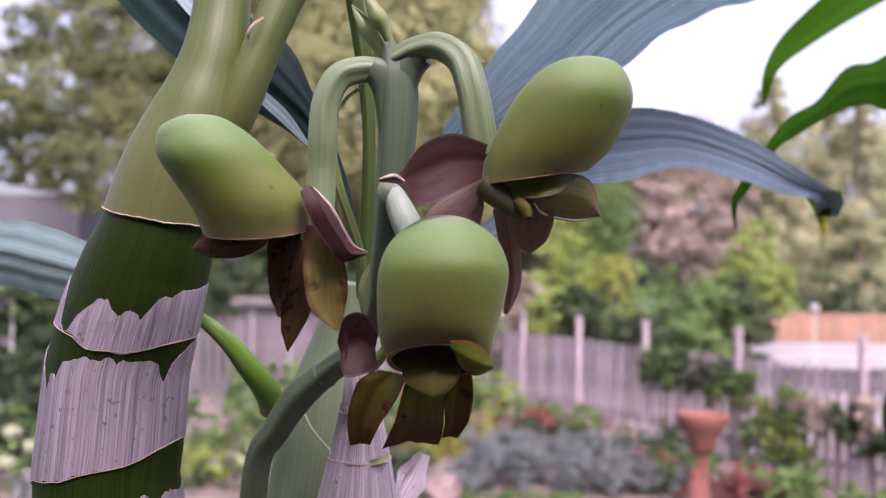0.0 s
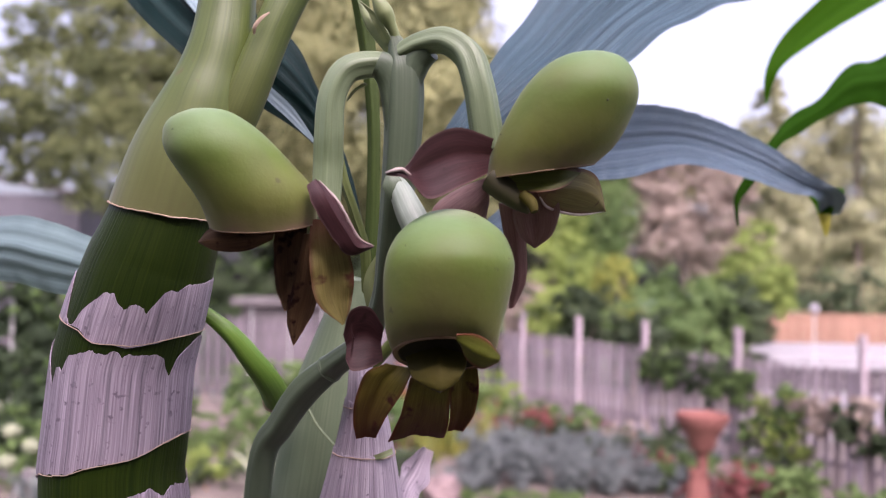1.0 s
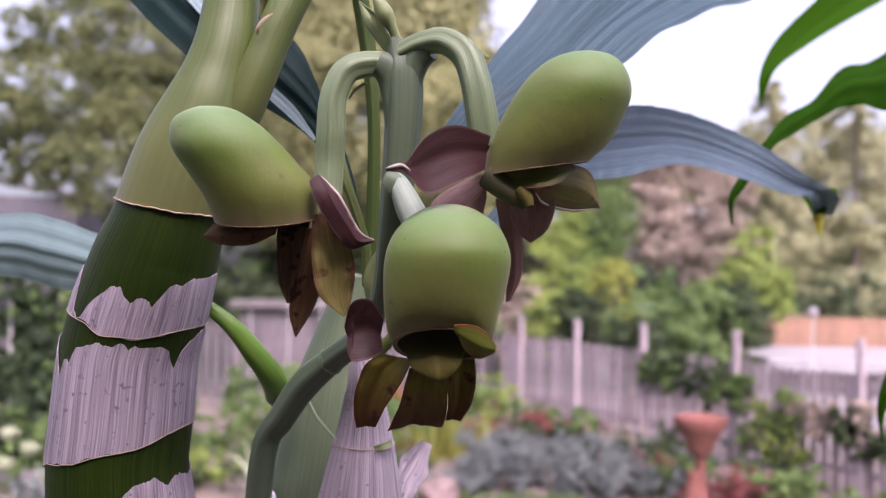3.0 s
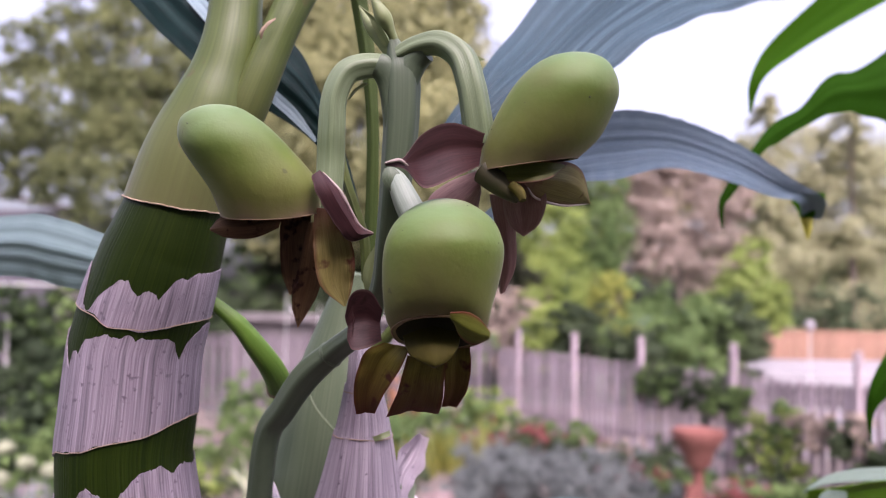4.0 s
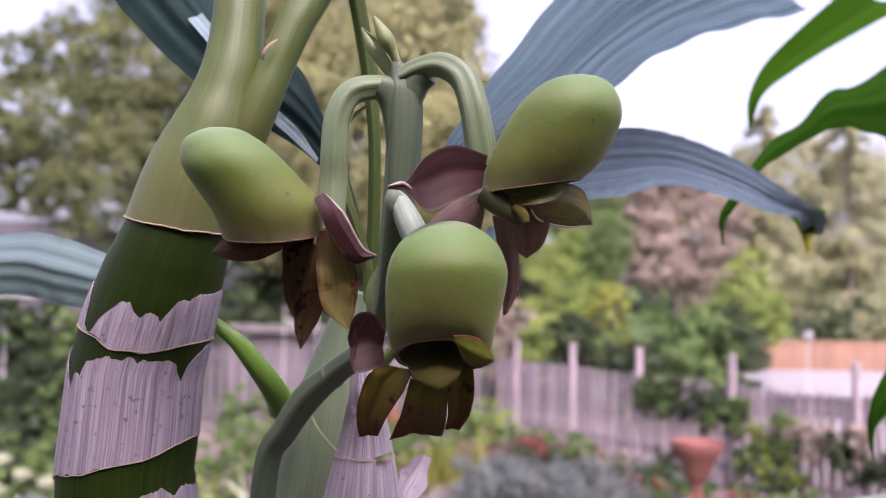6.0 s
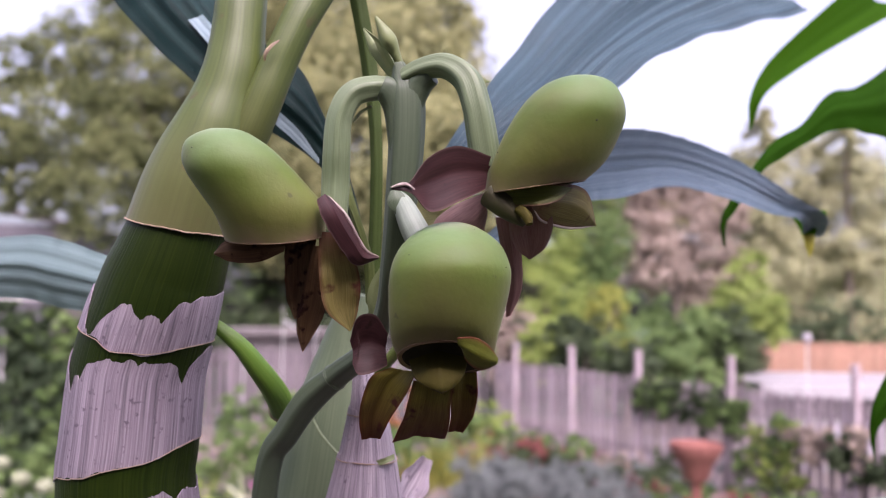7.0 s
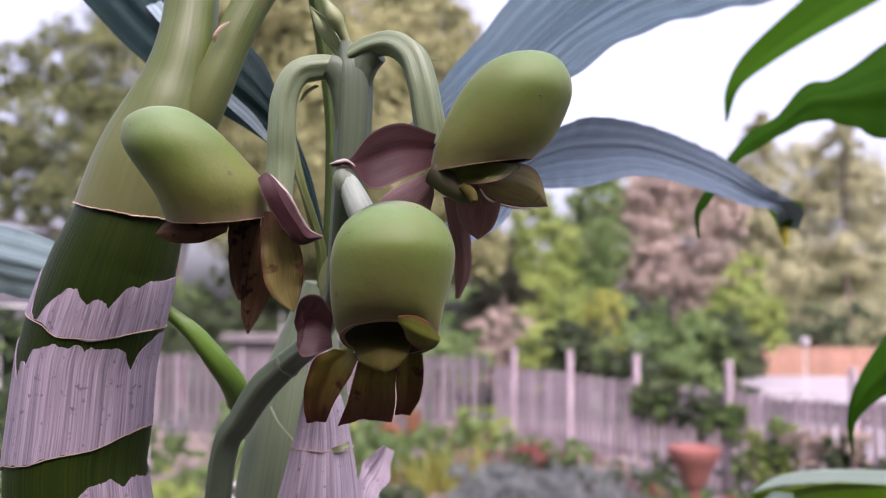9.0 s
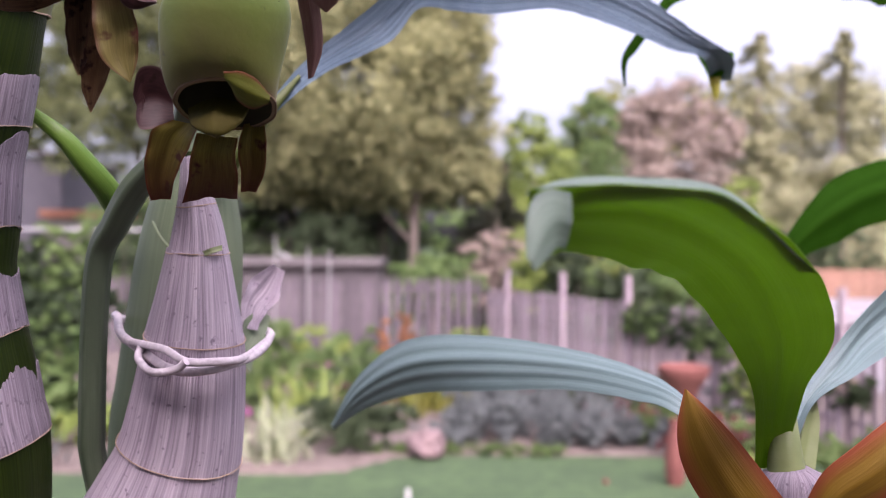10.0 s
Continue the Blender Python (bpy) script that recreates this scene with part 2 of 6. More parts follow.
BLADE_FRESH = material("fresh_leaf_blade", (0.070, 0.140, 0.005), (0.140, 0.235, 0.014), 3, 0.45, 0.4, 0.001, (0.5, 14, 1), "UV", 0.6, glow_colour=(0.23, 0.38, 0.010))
LEAF_BASE = material("fresh_leaf_base", (0.070, 0.165, 0.010), (0.165, 0.300, 0.046), 3, 0.4, 0.3, 0.0008, (0.5, 8, 1), "UV", 0.2)
# shaded copy of the same leaf green, shade put into the colour
BLADE_SHADE = material("shaded_leaf_blade", (0.006, 0.034, 0.001), (0.018, 0.060, 0.003), 3, 0.7, 0.25, 0.0006, (0.5, 36, 1), "UV", 0.2, 0.02, glow_colour=(0.03, 0.10, 0.002))
BLADE_OLIVE = material("olive_leaf_blade", (0.024, 0.044, 0.008), (0.058, 0.088, 0.022), 3, 0.55, 0.3, 0.0006, (0.4, 8, 1), "UV", 0.1, 0.15)
MIDRIB = material("pale_midrib", (0.13, 0.22, 0.25), (0.32, 0.42, 0.46), 3, 0.45, 0.4, 0.0008, (0.4, 14, 1), "UV", 0.1)
SLIM = material("slim_olive_leaf", (0.075, 0.10, 0.018), (0.14, 0.18, 0.045), 3, 0.45, 0.3, 0.0006, (0.5, 14, 1), "UV", 0.25)
YELLOW = material("yellow_leaf_tip", (0.36, 0.34, 0.03), (0.58, 0.54, 0.08), 200, 0.6, 0.2, through_light=0.4)
BRACT = material("orange_bract", (0.19, 0.112, 0.008), (0.35, 0.21, 0.02), 4, 0.55, 0.4, 0.0008, (0.6, 8, 1), "UV", 0.4, glow_colour=(0.40, 0.23, 0.02), edge=((0.38, 0.07, 0.04), 0.26, 0.95))
TWINE = material("white_twine", (0.42, 0.37, 0.405), (0.64, 0.58, 0.61), 500, 0.9, 0.8)
CLAY = material("terracotta", (0.105, 0.032, 0.026), (0.180, 0.064, 0.052), 14, 0.85, 0.4)
WOOD = material("grey_fence_wood", (0.155, 0.120, 0.135), (0.325, 0.270, 0.295), 6, 0.9, 0.5, 0.01, (6, 6, 0.7), vary=0.3)
# darkened copy of the grey fence wood, standing in for shade on the far fence
WOOD_SHADED = material("shaded_fence_wood", (0.052, 0.042, 0.050), (0.125, 0.102, 0.116), 6, 0.9, 0.5, 0.01, (6, 6, 0.7), vary=0.35)
WOOD_NEW = material("orange_fence_wood", (0.17, 0.088, 0.058), (0.26, 0.148, 0.105), 5, 0.85, 0.4, 0.01, (5, 5, 0.7), vary=0.15)
PIPE = material("white_pipe", (0.26, 0.26, 0.26), (0.40, 0.40, 0.40), 8, 0.5, 0.1)
BARK = material("bark", (0.09, 0.07, 0.06), (0.20, 0.165, 0.14), 12, 0.95, 0.8, 0.03, (1, 1, 0.25))
GRASS = material("lawn", (0.018, 0.040, 0.014), (0.046, 0.086, 0.029), 5, 0.9, 0.6, 0.03, detail=12)
SOIL = material("bed_soil", (0.070, 0.054, 0.047), (0.140, 0.110, 0.097), 5, 0.95, 0.8, 0.04, detail=10)
STONE = material("pink_stone", (0.110, 0.075, 0.076), (0.20, 0.14, 0.138), 9, 0.95, 0.8, 0.03)
# kept dark so the unseen wall bounces little light onto the plants
SIDING = material("grey_siding", (0.120, 0.105, 0.100), (0.165, 0.148, 0.140), 3, 0.8, 0.2, 0.01)
HOUSE_GREY = material("dull_grey_siding", (0.070, 0.063, 0.078), (0.100, 0.092, 0.110), 3, 0.8, 0.2, 0.01)
ROOFING = material("grey_roofing", (0.060, 0.052, 0.054), (0.115, 0.100, 0.102), 4, 0.9, 0.4, 0.02)
ROOF_RED = material("red_brown_roofing", (0.22, 0.09, 0.06), (0.34, 0.15, 0.10), 4, 0.9, 0.4, 0.02)
WHITE = material("white_painted_wall", (0.170, 0.160, 0.172), (0.235, 0.222, 0.236), 3, 0.7, 0.15)
CONCRETE = material("pale_concrete", (0.15, 0.135, 0.15), (0.22, 0.20, 0.215), 3, 0.9, 0.3, 0.01)
# kept dark to cut light bounced up from the unseen boards
DECK = material("deck_boards", (0.080, 0.060, 0.050), (0.140, 0.108, 0.088), 8, 0.85, 0.4, 0.01, (8, 1, 1))
LEAF_BIG = foliage("broad_tree_leaves", (0.024, 0.038, 0.013), (0.220, 0.242, 0.102), 1.6)
# warm sunlight on the crown is put into the light end of this tone
LEAF_OLIVE = foliage("sunlit_olive_leaves", (0.036, 0.048, 0.018), (0.400, 0.395, 0.190), 1.6)
LEAF_LIME = foliage("lime_leaves", (0.088, 0.138, 0.030), (0.300, 0.370, 0.100), 1.2)
LEAF_DUSTY = foliage("dusty_pink_heads", (0.18, 0.105, 0.11), (0.36, 0.24, 0.245), 0.3)
LEAF_GREEN = foliage("green_leaves", (0.045, 0.090, 0.026), (0.165, 0.235, 0.082), 1.0)
LEAF_DARK = foliage("dark_leaves", (0.022, 0.038, 0.018), (0.070, 0.096, 0.045), 1.0)
# dark leaves again with the shade round the trellis put into the colour
LEAF_SHADED = foliage("shaded_green_leaves", (0.014, 0.027, 0.012), (0.046, 0.070, 0.032), 0.6)
LEAF_YELLOW = foliage("yellow_leaves", (0.13, 0.148, 0.026), (0.31, 0.33, 0.08), 1.0)
LEAF_GOLD = foliage("gold_green_leaves", (0.13, 0.14, 0.025), (0.30, 0.29, 0.07), 1.0)
# pinkish distance haze is mixed into the next two needle colours
NEEDLE_GREY = foliage("hazed_grey_brown_needles", (0.165, 0.130, 0.110), (0.460, 0.375, 0.320), 1.2)
NEEDLE_GREEN = foliage("hazed_green_needles", (0.170, 0.180, 0.100), (0.500, 0.490, 0.300), 1.2)
# darkened so that the added spruces read as shade below the crown
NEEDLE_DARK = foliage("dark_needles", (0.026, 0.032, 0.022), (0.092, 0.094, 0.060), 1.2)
LEAF_LAVENDER = foliage("lavender_leaves", (0.070, 0.084, 0.080), (0.205, 0.226, 0.222), 0.3)
LEAF_IRIS = foliage("striped_iris_leaves", (0.20, 0.25, 0.12), (0.52, 0.53, 0.40), 0.3)
LEAF_RUST = foliage("rust_leaves", (0.16, 0.07, 0.035), (0.32, 0.15, 0.07), 0.4)
LEAF_RED = foliage("dark_red_leaves", (0.12, 0.035, 0.035), (0.24, 0.08, 0.075), 0.4)
FLOWER_PINK = foliage("pink_flowers", (0.45, 0.10, 0.28), (0.62, 0.30, 0.55), 0.2)
HYDRANGEA = material("cream_flower_heads", (0.09, 0.11, 0.06), (0.25, 0.26, 0.18), 60, 0.9, 0.6, 0.01)
FLOWER_ORANGE = foliage("orange_flowers", (0.70, 0.20, 0.02), (0.80, 0.35, 0.03), 0.2)


# ---- building blocks ----
def smooth_curve(points, n):
    """n points on a smooth curve through the given ones."""
    p = np.array(points, float)
    if len(p) == 2:
        return p[0] + (p[1] - p[0]) * np.linspace(0, 1, n)[:, None]
    q = np.vstack([2 * p[0] - p[1], p, 2 * p[-1] - p[-2]])
    out = []
    for s in np.linspace(0, len(p) - 1, n):
        i = min(int(s), len(p) - 2)
        t = s - i
        a, b, c, d = q[i], q[i + 1], q[i + 2], q[i + 3]
        out.append(0.5 * (2 * b + (c - a) * t + (2 * a - 5 * b + 4 * c - d) * t * t + (3 * b - a - 3 * c + d) * t ** 3))
    return np.array(out)


def mesh_of(name, verts, faces, uvs=None, smooth=True):
    me = bpy.data.meshes.new(name)
    me.from_pydata([tuple(v) for v in verts], [], [tuple(f) for f in faces])
    if uvs is not None:
        layer = me.uv_layers.new(name="UVMap")
        index = np.empty(len(me.loops), dtype=np.int32)
        me.loops.foreach_get("vertex_index", index)
        layer.data.foreach_set("uv", np.asarray(uvs, dtype=np.float32)[index].ravel())
    if smooth:
        me.polygons.foreach_set("use_smooth", np.ones(len(me.polygons), dtype=bool))
    me.update()
    if smooth and len(me.polygons) < 60000:
        me.set_sharp_from_angle(angle=radians(52))
    return me


def part(name, data, mat, parent=None, label="", uvs=None, smooth=True, under=None):
    """Links (verts, faces), a bmesh or a mesh as one mesh object under a thing or a part."""
    if isinstance(data, bmesh.types.BMesh):
        me = bpy.data.meshes.new(name)
        data.to_mesh(me)
        data.free()
        if smooth:
            me.polygons.foreach_set("use_smooth", np.ones(len(me.polygons), dtype=bool))
    elif isinstance(data, bpy.types.Mesh):
        me = data
    else:
        me = mesh_of(name, data[0], data[1], data[2] if len(data) > 2 else uvs, smooth)
    if not me.materials:
        me.materials.append(mat)
    if under:
        me.materials.append(under)
        me.polygons.foreach_set("material_index", np.array(data[3], dtype=np.int32))
    ob = new(name, me)
    ob.parent = parent
    if label:
        tagged(ob, label)
    return ob


def thing(name, label, category, group="", kind=""):
    """An Empty that carries the parts of one thing."""
    return tagged(new(name), label, category, group, kind)


def blade(edge_a, edge_b, n=44, m=17, keel=0.10, pleat=0.02, pleats=5, thick=0.0006, ripple=0.0, seed=0):
    """A leaf blade between two edges: keeled, pleated along its length, with thickness."""
    a, b = smooth_curve(edge_a, n), smooth_curve(edge_b, n)
    mid = (a + b) / 2
    along = np.gradient(mid, axis=0)
    across = b - a
    width = np.linalg.norm(across, axis=1, keepdims=True)
    normal = np.cross(across, along)
    normal /= np.linalg.norm(normal, axis=1, keepdims=True) + 1e-12
    u = np.linspace(0, 1, m)
    shape = -keel * (1 - np.abs(2 * u - 1)) + pleat * np.sin(2 * math.pi * pleats * u) * np.sin(math.pi * u)
    step = np.cumsum(np.r_[0, np.linalg.norm(np.diff(mid, axis=0), axis=1)])
    wave = ripple * np.sin(step[:, None] / (width.mean() * 0.9) * 2 * math.pi + seed + 2 * u[None, :]) * (2 * u[None, :] - 1) ** 2
    rows = a[:, None, :] + across[:, None, :] * u[None, :, None] + normal[:, None, :] * (width * (shape[None, :] + wave))[:, :, None]
    half = thick * (0.35 + 0.65 * np.sin(math.pi * u))[None, :, None] / 2
    top, under = rows + normal[:, None, :] * half, rows - normal[:, None, :] * half
    verts = np.vstack([top.reshape(-1, 3), under.reshape(-1, 3)])
    uv = np.stack([np.repeat(step / step[-1], m), np.tile(u, n)], axis=1)
    k = n * m
    faces = []
    for i in range(n - 1):
        for j in range(m - 1):
            q = i * m + j
            faces += [(q, q + 1, q + m + 1, q + m), (k + q, k + q + m, k + q + m + 1, k + q + 1)]
        for j in (0, m - 1):
            q = i * m + j
            faces.append((q, q + m, k + q + m, k + q) if j == 0 else (q + m, q, k + q, k + q + m))
    for i in (0, n - 1):
        for j in range(m - 1):
            q = i * m + j
            faces.append((q + 1, q, k + q, k + q + 1) if i == 0 else (q, q + 1, k + q + 1, k + q))
    return verts, faces, np.vstack([uv, uv]), sides(faces, k)


def sides(faces, k):
    """Which faces of a blade lie on its underside."""
    return [1 if min(f) >= k else 0 for f in faces]


def tube(points, radii, n=40, m=18, groove=0.0, grooves=7, caps=True, closed=False):
    """A round stem along a smooth curve, with long grooves."""
    p = smooth_curve(points, n)
    r = smooth_curve([(v, 0, 0) for v in radii], n)[:, 0]
    along = np.gradient(p, axis=0)
    if closed:
        along[0] = along[-1] = p[1] - p[-2]
    along /= np.linalg.norm(along, axis=1, keepdims=True) + 1e-12
    side = np.cross(along[0], (0.31, 0.2, 0.93) if abs(along[0][2]) < 0.9 else (1, 0.1, 0))
    verts, uvs, faces = [], [], []
    length = np.cumsum(np.r_[0, np.linalg.norm(np.diff(p, axis=0), axis=1)])
    for i in range(n):
        side = side - along[i] * np.dot(side, along[i])
        side /= np.linalg.norm(side)
        other = np.cross(along[i], side)
        for j in range(m):
            w = 2 * math.pi * j / m
            rr = r[i] * (1 - groove * (0.5 + 0.5 * math.cos(grooves * w)))
            verts.append(p[i] + rr * (math.cos(w) * side + math.sin(w) * other))
            uvs.append((length[i] / (length[-1] + 1e-9), abs(2 * j / m - 1)))
    for i in range(n - 1):
        for j in range(m):
            a, b = i * m + j, i * m + (j + 1) % m
            faces.append((a, b, b + m, a + m))
    if caps and not closed:
        faces += [tuple(range(m))[::-1], tuple(range((n - 1) * m, n * m))]
    return verts, faces, uvs


def hood(rings, pole, depth, lean, n=26, m=40, wall=0.0011):
    """A hollow helmet: rings given by their left and right ends from the rim up, closed at the pole; depth: half depth by half width; lean: the way of the half depth at the rim and at the top."""
    ends = np.array([[*l, *r] for l, r in rings], float)
    pole = np.array(pole, float)
    e = smooth_curve(np.vstack([ends, np.r_[pole, pole]]), n + 1)[:-1]
    shells = []
    for inner in (0, 1):
        shell = []
        for i in range(n):
            l, r = e[i, :3], e[i, 3:]
            c, u = (l + r) / 2, (r - l) / 2
            s = i / (n - 1)
            v = (1 - s) * np.array(lean[0], float) + s * np.array(lean[1], float)
            v = v - u * np.dot(v, u) / np.dot(u, u)
            v *= depth * np.linalg.norm(u) / np.linalg.norm(v)
            k = 1 - inner * wall / np.linalg.norm(u) if np.linalg.norm(u) > wall * 1.4 else 0.3
            for j in range(m):
                w = 2 * math.pi * j / m
                flute = 1 + 0.006 * math.sin(9 * w + 3 * s) * (1 - s) + 0.006 * math.sin(4 * w + 9 * s + 1) * math.sin(5 * s + 2 * w) + 0.003 * math.sin(11 * w - 17 * s)
                shell.append(c + k * flute * (math.cos(w) * u + math.sin(w) * v))
        tip = pole if not inner else pole + (e[-3, :3] + e[-3, 3:] - 2 * pole) / 2 * 0.25
        shells.append((np.array(shell), tip))
    out, inn = shells
    cap = lambda base, tip, flip: [((base + j, base + (j + 1) % m, tip) if not flip else (base + (j + 1) % m, base + j, tip)) for j in range(m)]

    def skin(flip):
        f = []
        for i in range(n - 1):
            for j in range(m):
                a, b = i * m + j, i * m + (j + 1) % m
                f.append((a, b, b + m, a + m) if not flip else (b, a, a + m, b + m))
        return f + cap((n - 1) * m, n * m, flip)

    uv = np.array([(0.5, i / n) for i in range(n) for j in range(m)] + [(0.5, 1.0)] + [(0.5, 0.0)] * m)
    outer = (np.vstack([out[0], out[1], inn[0][:m]]), skin(False) + [(j, n * m + 1 + j, n * m + 1 + (j + 1) % m, (j + 1) % m) for j in range(m)], uv)
    return outer, (np.vstack([inn[0], inn[1]]), skin(True))


def lathe(profile, centre, m=28):
    """A turned body: (radius, height) pairs about an upright axis."""
    verts, faces = [], []
    for r, z in profile:
        for j in range(m):
            w = 2 * math.pi * j / m
            verts.append((centre[0] + r * math.cos(w), centre[1] + r * math.sin(w), centre[2] + z))
    for i in range(len(profile) - 1):
        for j in range(m):
            a, b = i * m + j, i * m + (j + 1) % m
            faces.append((a, b, b + m, a + m))
    faces += [tuple(range(m))[::-1], tuple(range((len(profile) - 1) * m, len(profile) * m))]
    return verts, faces


def box(x0, x1, y0, y1, z0, z1, bevel=0.004):
    bm = bmesh.new()
    bmesh.ops.create_cube(bm, size=1, matrix=Matrix.LocRotScale(((x0 + x1) / 2, (y0 + y1) / 2, (z0 + z1) / 2), None, (x1 - x0, y1 - y0, z1 - z0)))
    if bevel:
        bmesh.ops.bevel(bm, geom=bm.edges[:], offset=bevel, segments=1, affect="EDGES")
    return bm


def scatter(centres, normals, length, width, rng, droop=0.0):
    """Small folded leaves at the centres, as arrays: four points and two faces each."""
    n = len(centres)
    d = rng.normal(size=(n, 3))
    d[:, 2] -= droop
    d -= normals * (d * normals).sum(1, keepdims=True) * 0.6
    d /= np.linalg.norm(d, axis=1, keepdims=True)
    s = np.cross(d, normals + rng.normal(scale=0.5, size=(n, 3)))
    s /= np.linalg.norm(s, axis=1, keepdims=True) + 1e-9
    f = np.cross(s, d)
    k = length * rng.uniform(0.6, 1.3, (n, 1))
    w = k * (width / length)
    p = np.empty((n, 4, 3))
    p[:, 0], p[:, 1] = centres - d * k / 2, centres + s * w / 2 + f * w * 0.12
    p[:, 2], p[:, 3] = centres + d * k / 2, centres - s * w / 2 + f * w * 0.12
    q = np.arange(n)[:, None] * 4
    return p.reshape(-1, 3), np.vstack([q + [0, 1, 2], q + [0, 2, 3]])


def leaf_cloud(name, clumps, count, length, width, mat, parent, seed, droop=0.3, shell=0.55, label=""):
    """A crown: leaves on many small clumps set about the given larger ones (x, y, z, rx, ry, rz)."""
    rng = np.random.default_rng(seed)
    clumps = np.array(clumps, float)
    vol = clumps[:, 3] * clumps[:, 5]
    centres, normals = [], []
    for c, v in zip(clumps, vol):
        k = max(6, int(count * v / vol.sum()))
        groups = max(5, k // 45)
        d = rng.normal(size=(groups, 3))
        d /= np.linalg.norm(d, axis=1, keepdims=True)
        g = c[:3] + d * c[3:] * rng.uniform(shell, 1.02, (groups, 1))
        size = np.mean(c[3:]) * rng.uniform(0.14, 0.34, groups)
        pick = rng.integers(0, groups, k)
        e = rng.normal(size=(k, 3))
        e /= np.linalg.norm(e, axis=1, keepdims=True)
        centres.append(g[pick] + e * size[pick][:, None] * rng.uniform(0.3, 1.1, (k, 1)) * (1, 1, 0.75))
        normals.append(e * 0.6 + d[pick] * 0.4 + (0, 0, 0.4))
    c, nn = np.vstack(centres), np.vstack(normals)
    nn /= np.linalg.norm(nn, axis=1, keepdims=True)
    v, f = scatter(c, nn, length, width, rng, droop)
    return part(name, (v, f), mat, parent, label, smooth=False)


# ---- the orchid: flowering stalk ----
def flower_part(name, a, b, mat, parent, label="", **k):
    return part(name, blade(a, b, n=k.pop("n", 22), m=11, **{"keel": 0.12, "pleat": 0.012, "pleats": 3, "thick": 0.0009, **k}), mat, parent, label)


orchid = thing("orchid_plant", "flowering orchid with fat bulbs, green hooded flowers and pleated leaves", "orchid")
spike = part("flower_stalk", tube([(-0.0161, 0.2410, 2.9683), (-0.0146, 0.2420, 2.9638), (-0.0131, 0.2425, 2.9582), (-0.0130, 0.2430, 2.9440), (-0.0143, 0.2450, 2.9267), (-0.0164, 0.2500, 2.9094), (-0.0192, 0.2600, 2.8938), (-0.0260, 0.2750, 2.8811), (-0.0364, 0.2880, 2.8727), (-0.0469, 0.2950, 2.8635), (-0.0554, 0.3000, 2.8514), (-0.0632, 0.3050, 2.8360), (-0.0669, 0.3100, 2.7832), (-0.0662, 0.3150, 2.7578), (-0.0526, 0.3350, 2.6682)],
     [0.0018, 0.0037, 0.0056, 0.0056, 0.0050, 0.0042, 0.0037, 0.0040, 0.0045, 0.0053, 0.0050, 0.0048, 0.0048, 0.0048, 0.0046], 90, 32, 0.13, 5), PEDUNCLE, orchid, "grey-green stalk curving up between the bulbs")
part("node", tube([(-0.0135, 0.2435, 2.9422), (-0.0128, 0.2425, 2.9532), (-0.0098, 0.2415, 2.9608), (-0.0058, 0.2395, 2.9640)], [0.0042, 0.0046, 0.0044, 0.0034], 26, 24, 0.08, 4), PEDUNCLE, spike)
part("node", tube([(-0.0145, 0.2435, 2.9422), (-0.0160, 0.2425, 2.9540), (-0.0184, 0.2415, 2.9592), (-0.0206, 0.2412, 2.9603)], [0.0040, 0.0043, 0.0043, 0.0041], 26, 24, 0.08, 4), PEDUNCLE, spike)
part("node_ring", tube([(-0.0378, 0.2892, 2.8716), (-0.0384, 0.2898, 2.8711), (-0.0390, 0.2902, 2.8706)], [0.0044, 0.0049, 0.0045], 9, 24), PEDUNCLE, spike)
part("pedicel", tube([(-0.0163, 0.2425, 2.9600), (-0.0233, 0.2415, 2.9600), (-0.0294, 0.2400, 2.9574), (-0.0327, 0.2390, 2.9501), (-0.0333, 0.2390, 2.9399), (-0.0335, 0.2400, 2.9306), (-0.0336, 0.2380, 2.9164)],
     [0.0036, 0.0040, 0.0040, 0.0040, 0.0042, 0.0043, 0.0040], 60, 40, 0.14, 5), STALK, spike, "pale green ribbed pedicel")
part("pedicel", tube([(-0.0139, 0.2410, 2.9634), (-0.0083, 0.2390, 2.9656), (-0.0013, 0.2360, 2.9658), (0.0046, 0.2330, 2.9611), (0.0074, 0.2310, 2.9527), (0.0090, 0.2310, 2.9444), (0.0105, 0.2320, 2.9355)],
     [0.0030, 0.0034, 0.0039, 0.0043, 0.0044, 0.0046, 0.0047], 60, 40, 0.16, 5), STALK, spike, "pale green ribbed pedicel")
part("pedicel", tube([(-0.0162, 0.2420, 2.9292), (-0.0136, 0.2390, 2.9253), (-0.0105, 0.2360, 2.9189), (-0.0073, 0.2330, 2.9127), (-0.0048, 0.2300, 2.9074)],
     [0.0013, 0.0030, 0.0040, 0.0042, 0.0040], 34, 24, 0.05, 7), WAX, spike, "pale pedicel behind the front flower")
part("pedicel_bract", blade([(-0.0174, 0.2370, 2.9286), (-0.0179, 0.2365, 2.9250), (-0.0145, 0.2370, 2.9209)], [(-0.0147, 0.2380, 2.9294), (-0.0124, 0.2370, 2.9259), (-0.0134, 0.2380, 2.9170)], 16, 7), PEDUNCLE, spike)
part("bud", tube([(-0.0149, 0.2410, 2.9665), (-0.0166, 0.2400, 2.9705), (-0.0189, 0.2390, 2.9746), (-0.0225, 0.2380, 2.9809)], [0.0012, 0.0015, 0.0025, 0.0004], 26, 14), BUD, spike, "small closed green flower bud")
part("bud", tube([(-0.0162, 0.2430, 2.9646), (-0.0199, 0.2440, 2.9694), (-0.0231, 0.2450, 2.9740), (-0.0267, 0.2460, 2.9799)], [0.0022, 0.0022, 0.0021, 0.0003], 26, 14), BUD, spike, "small closed green flower bud")
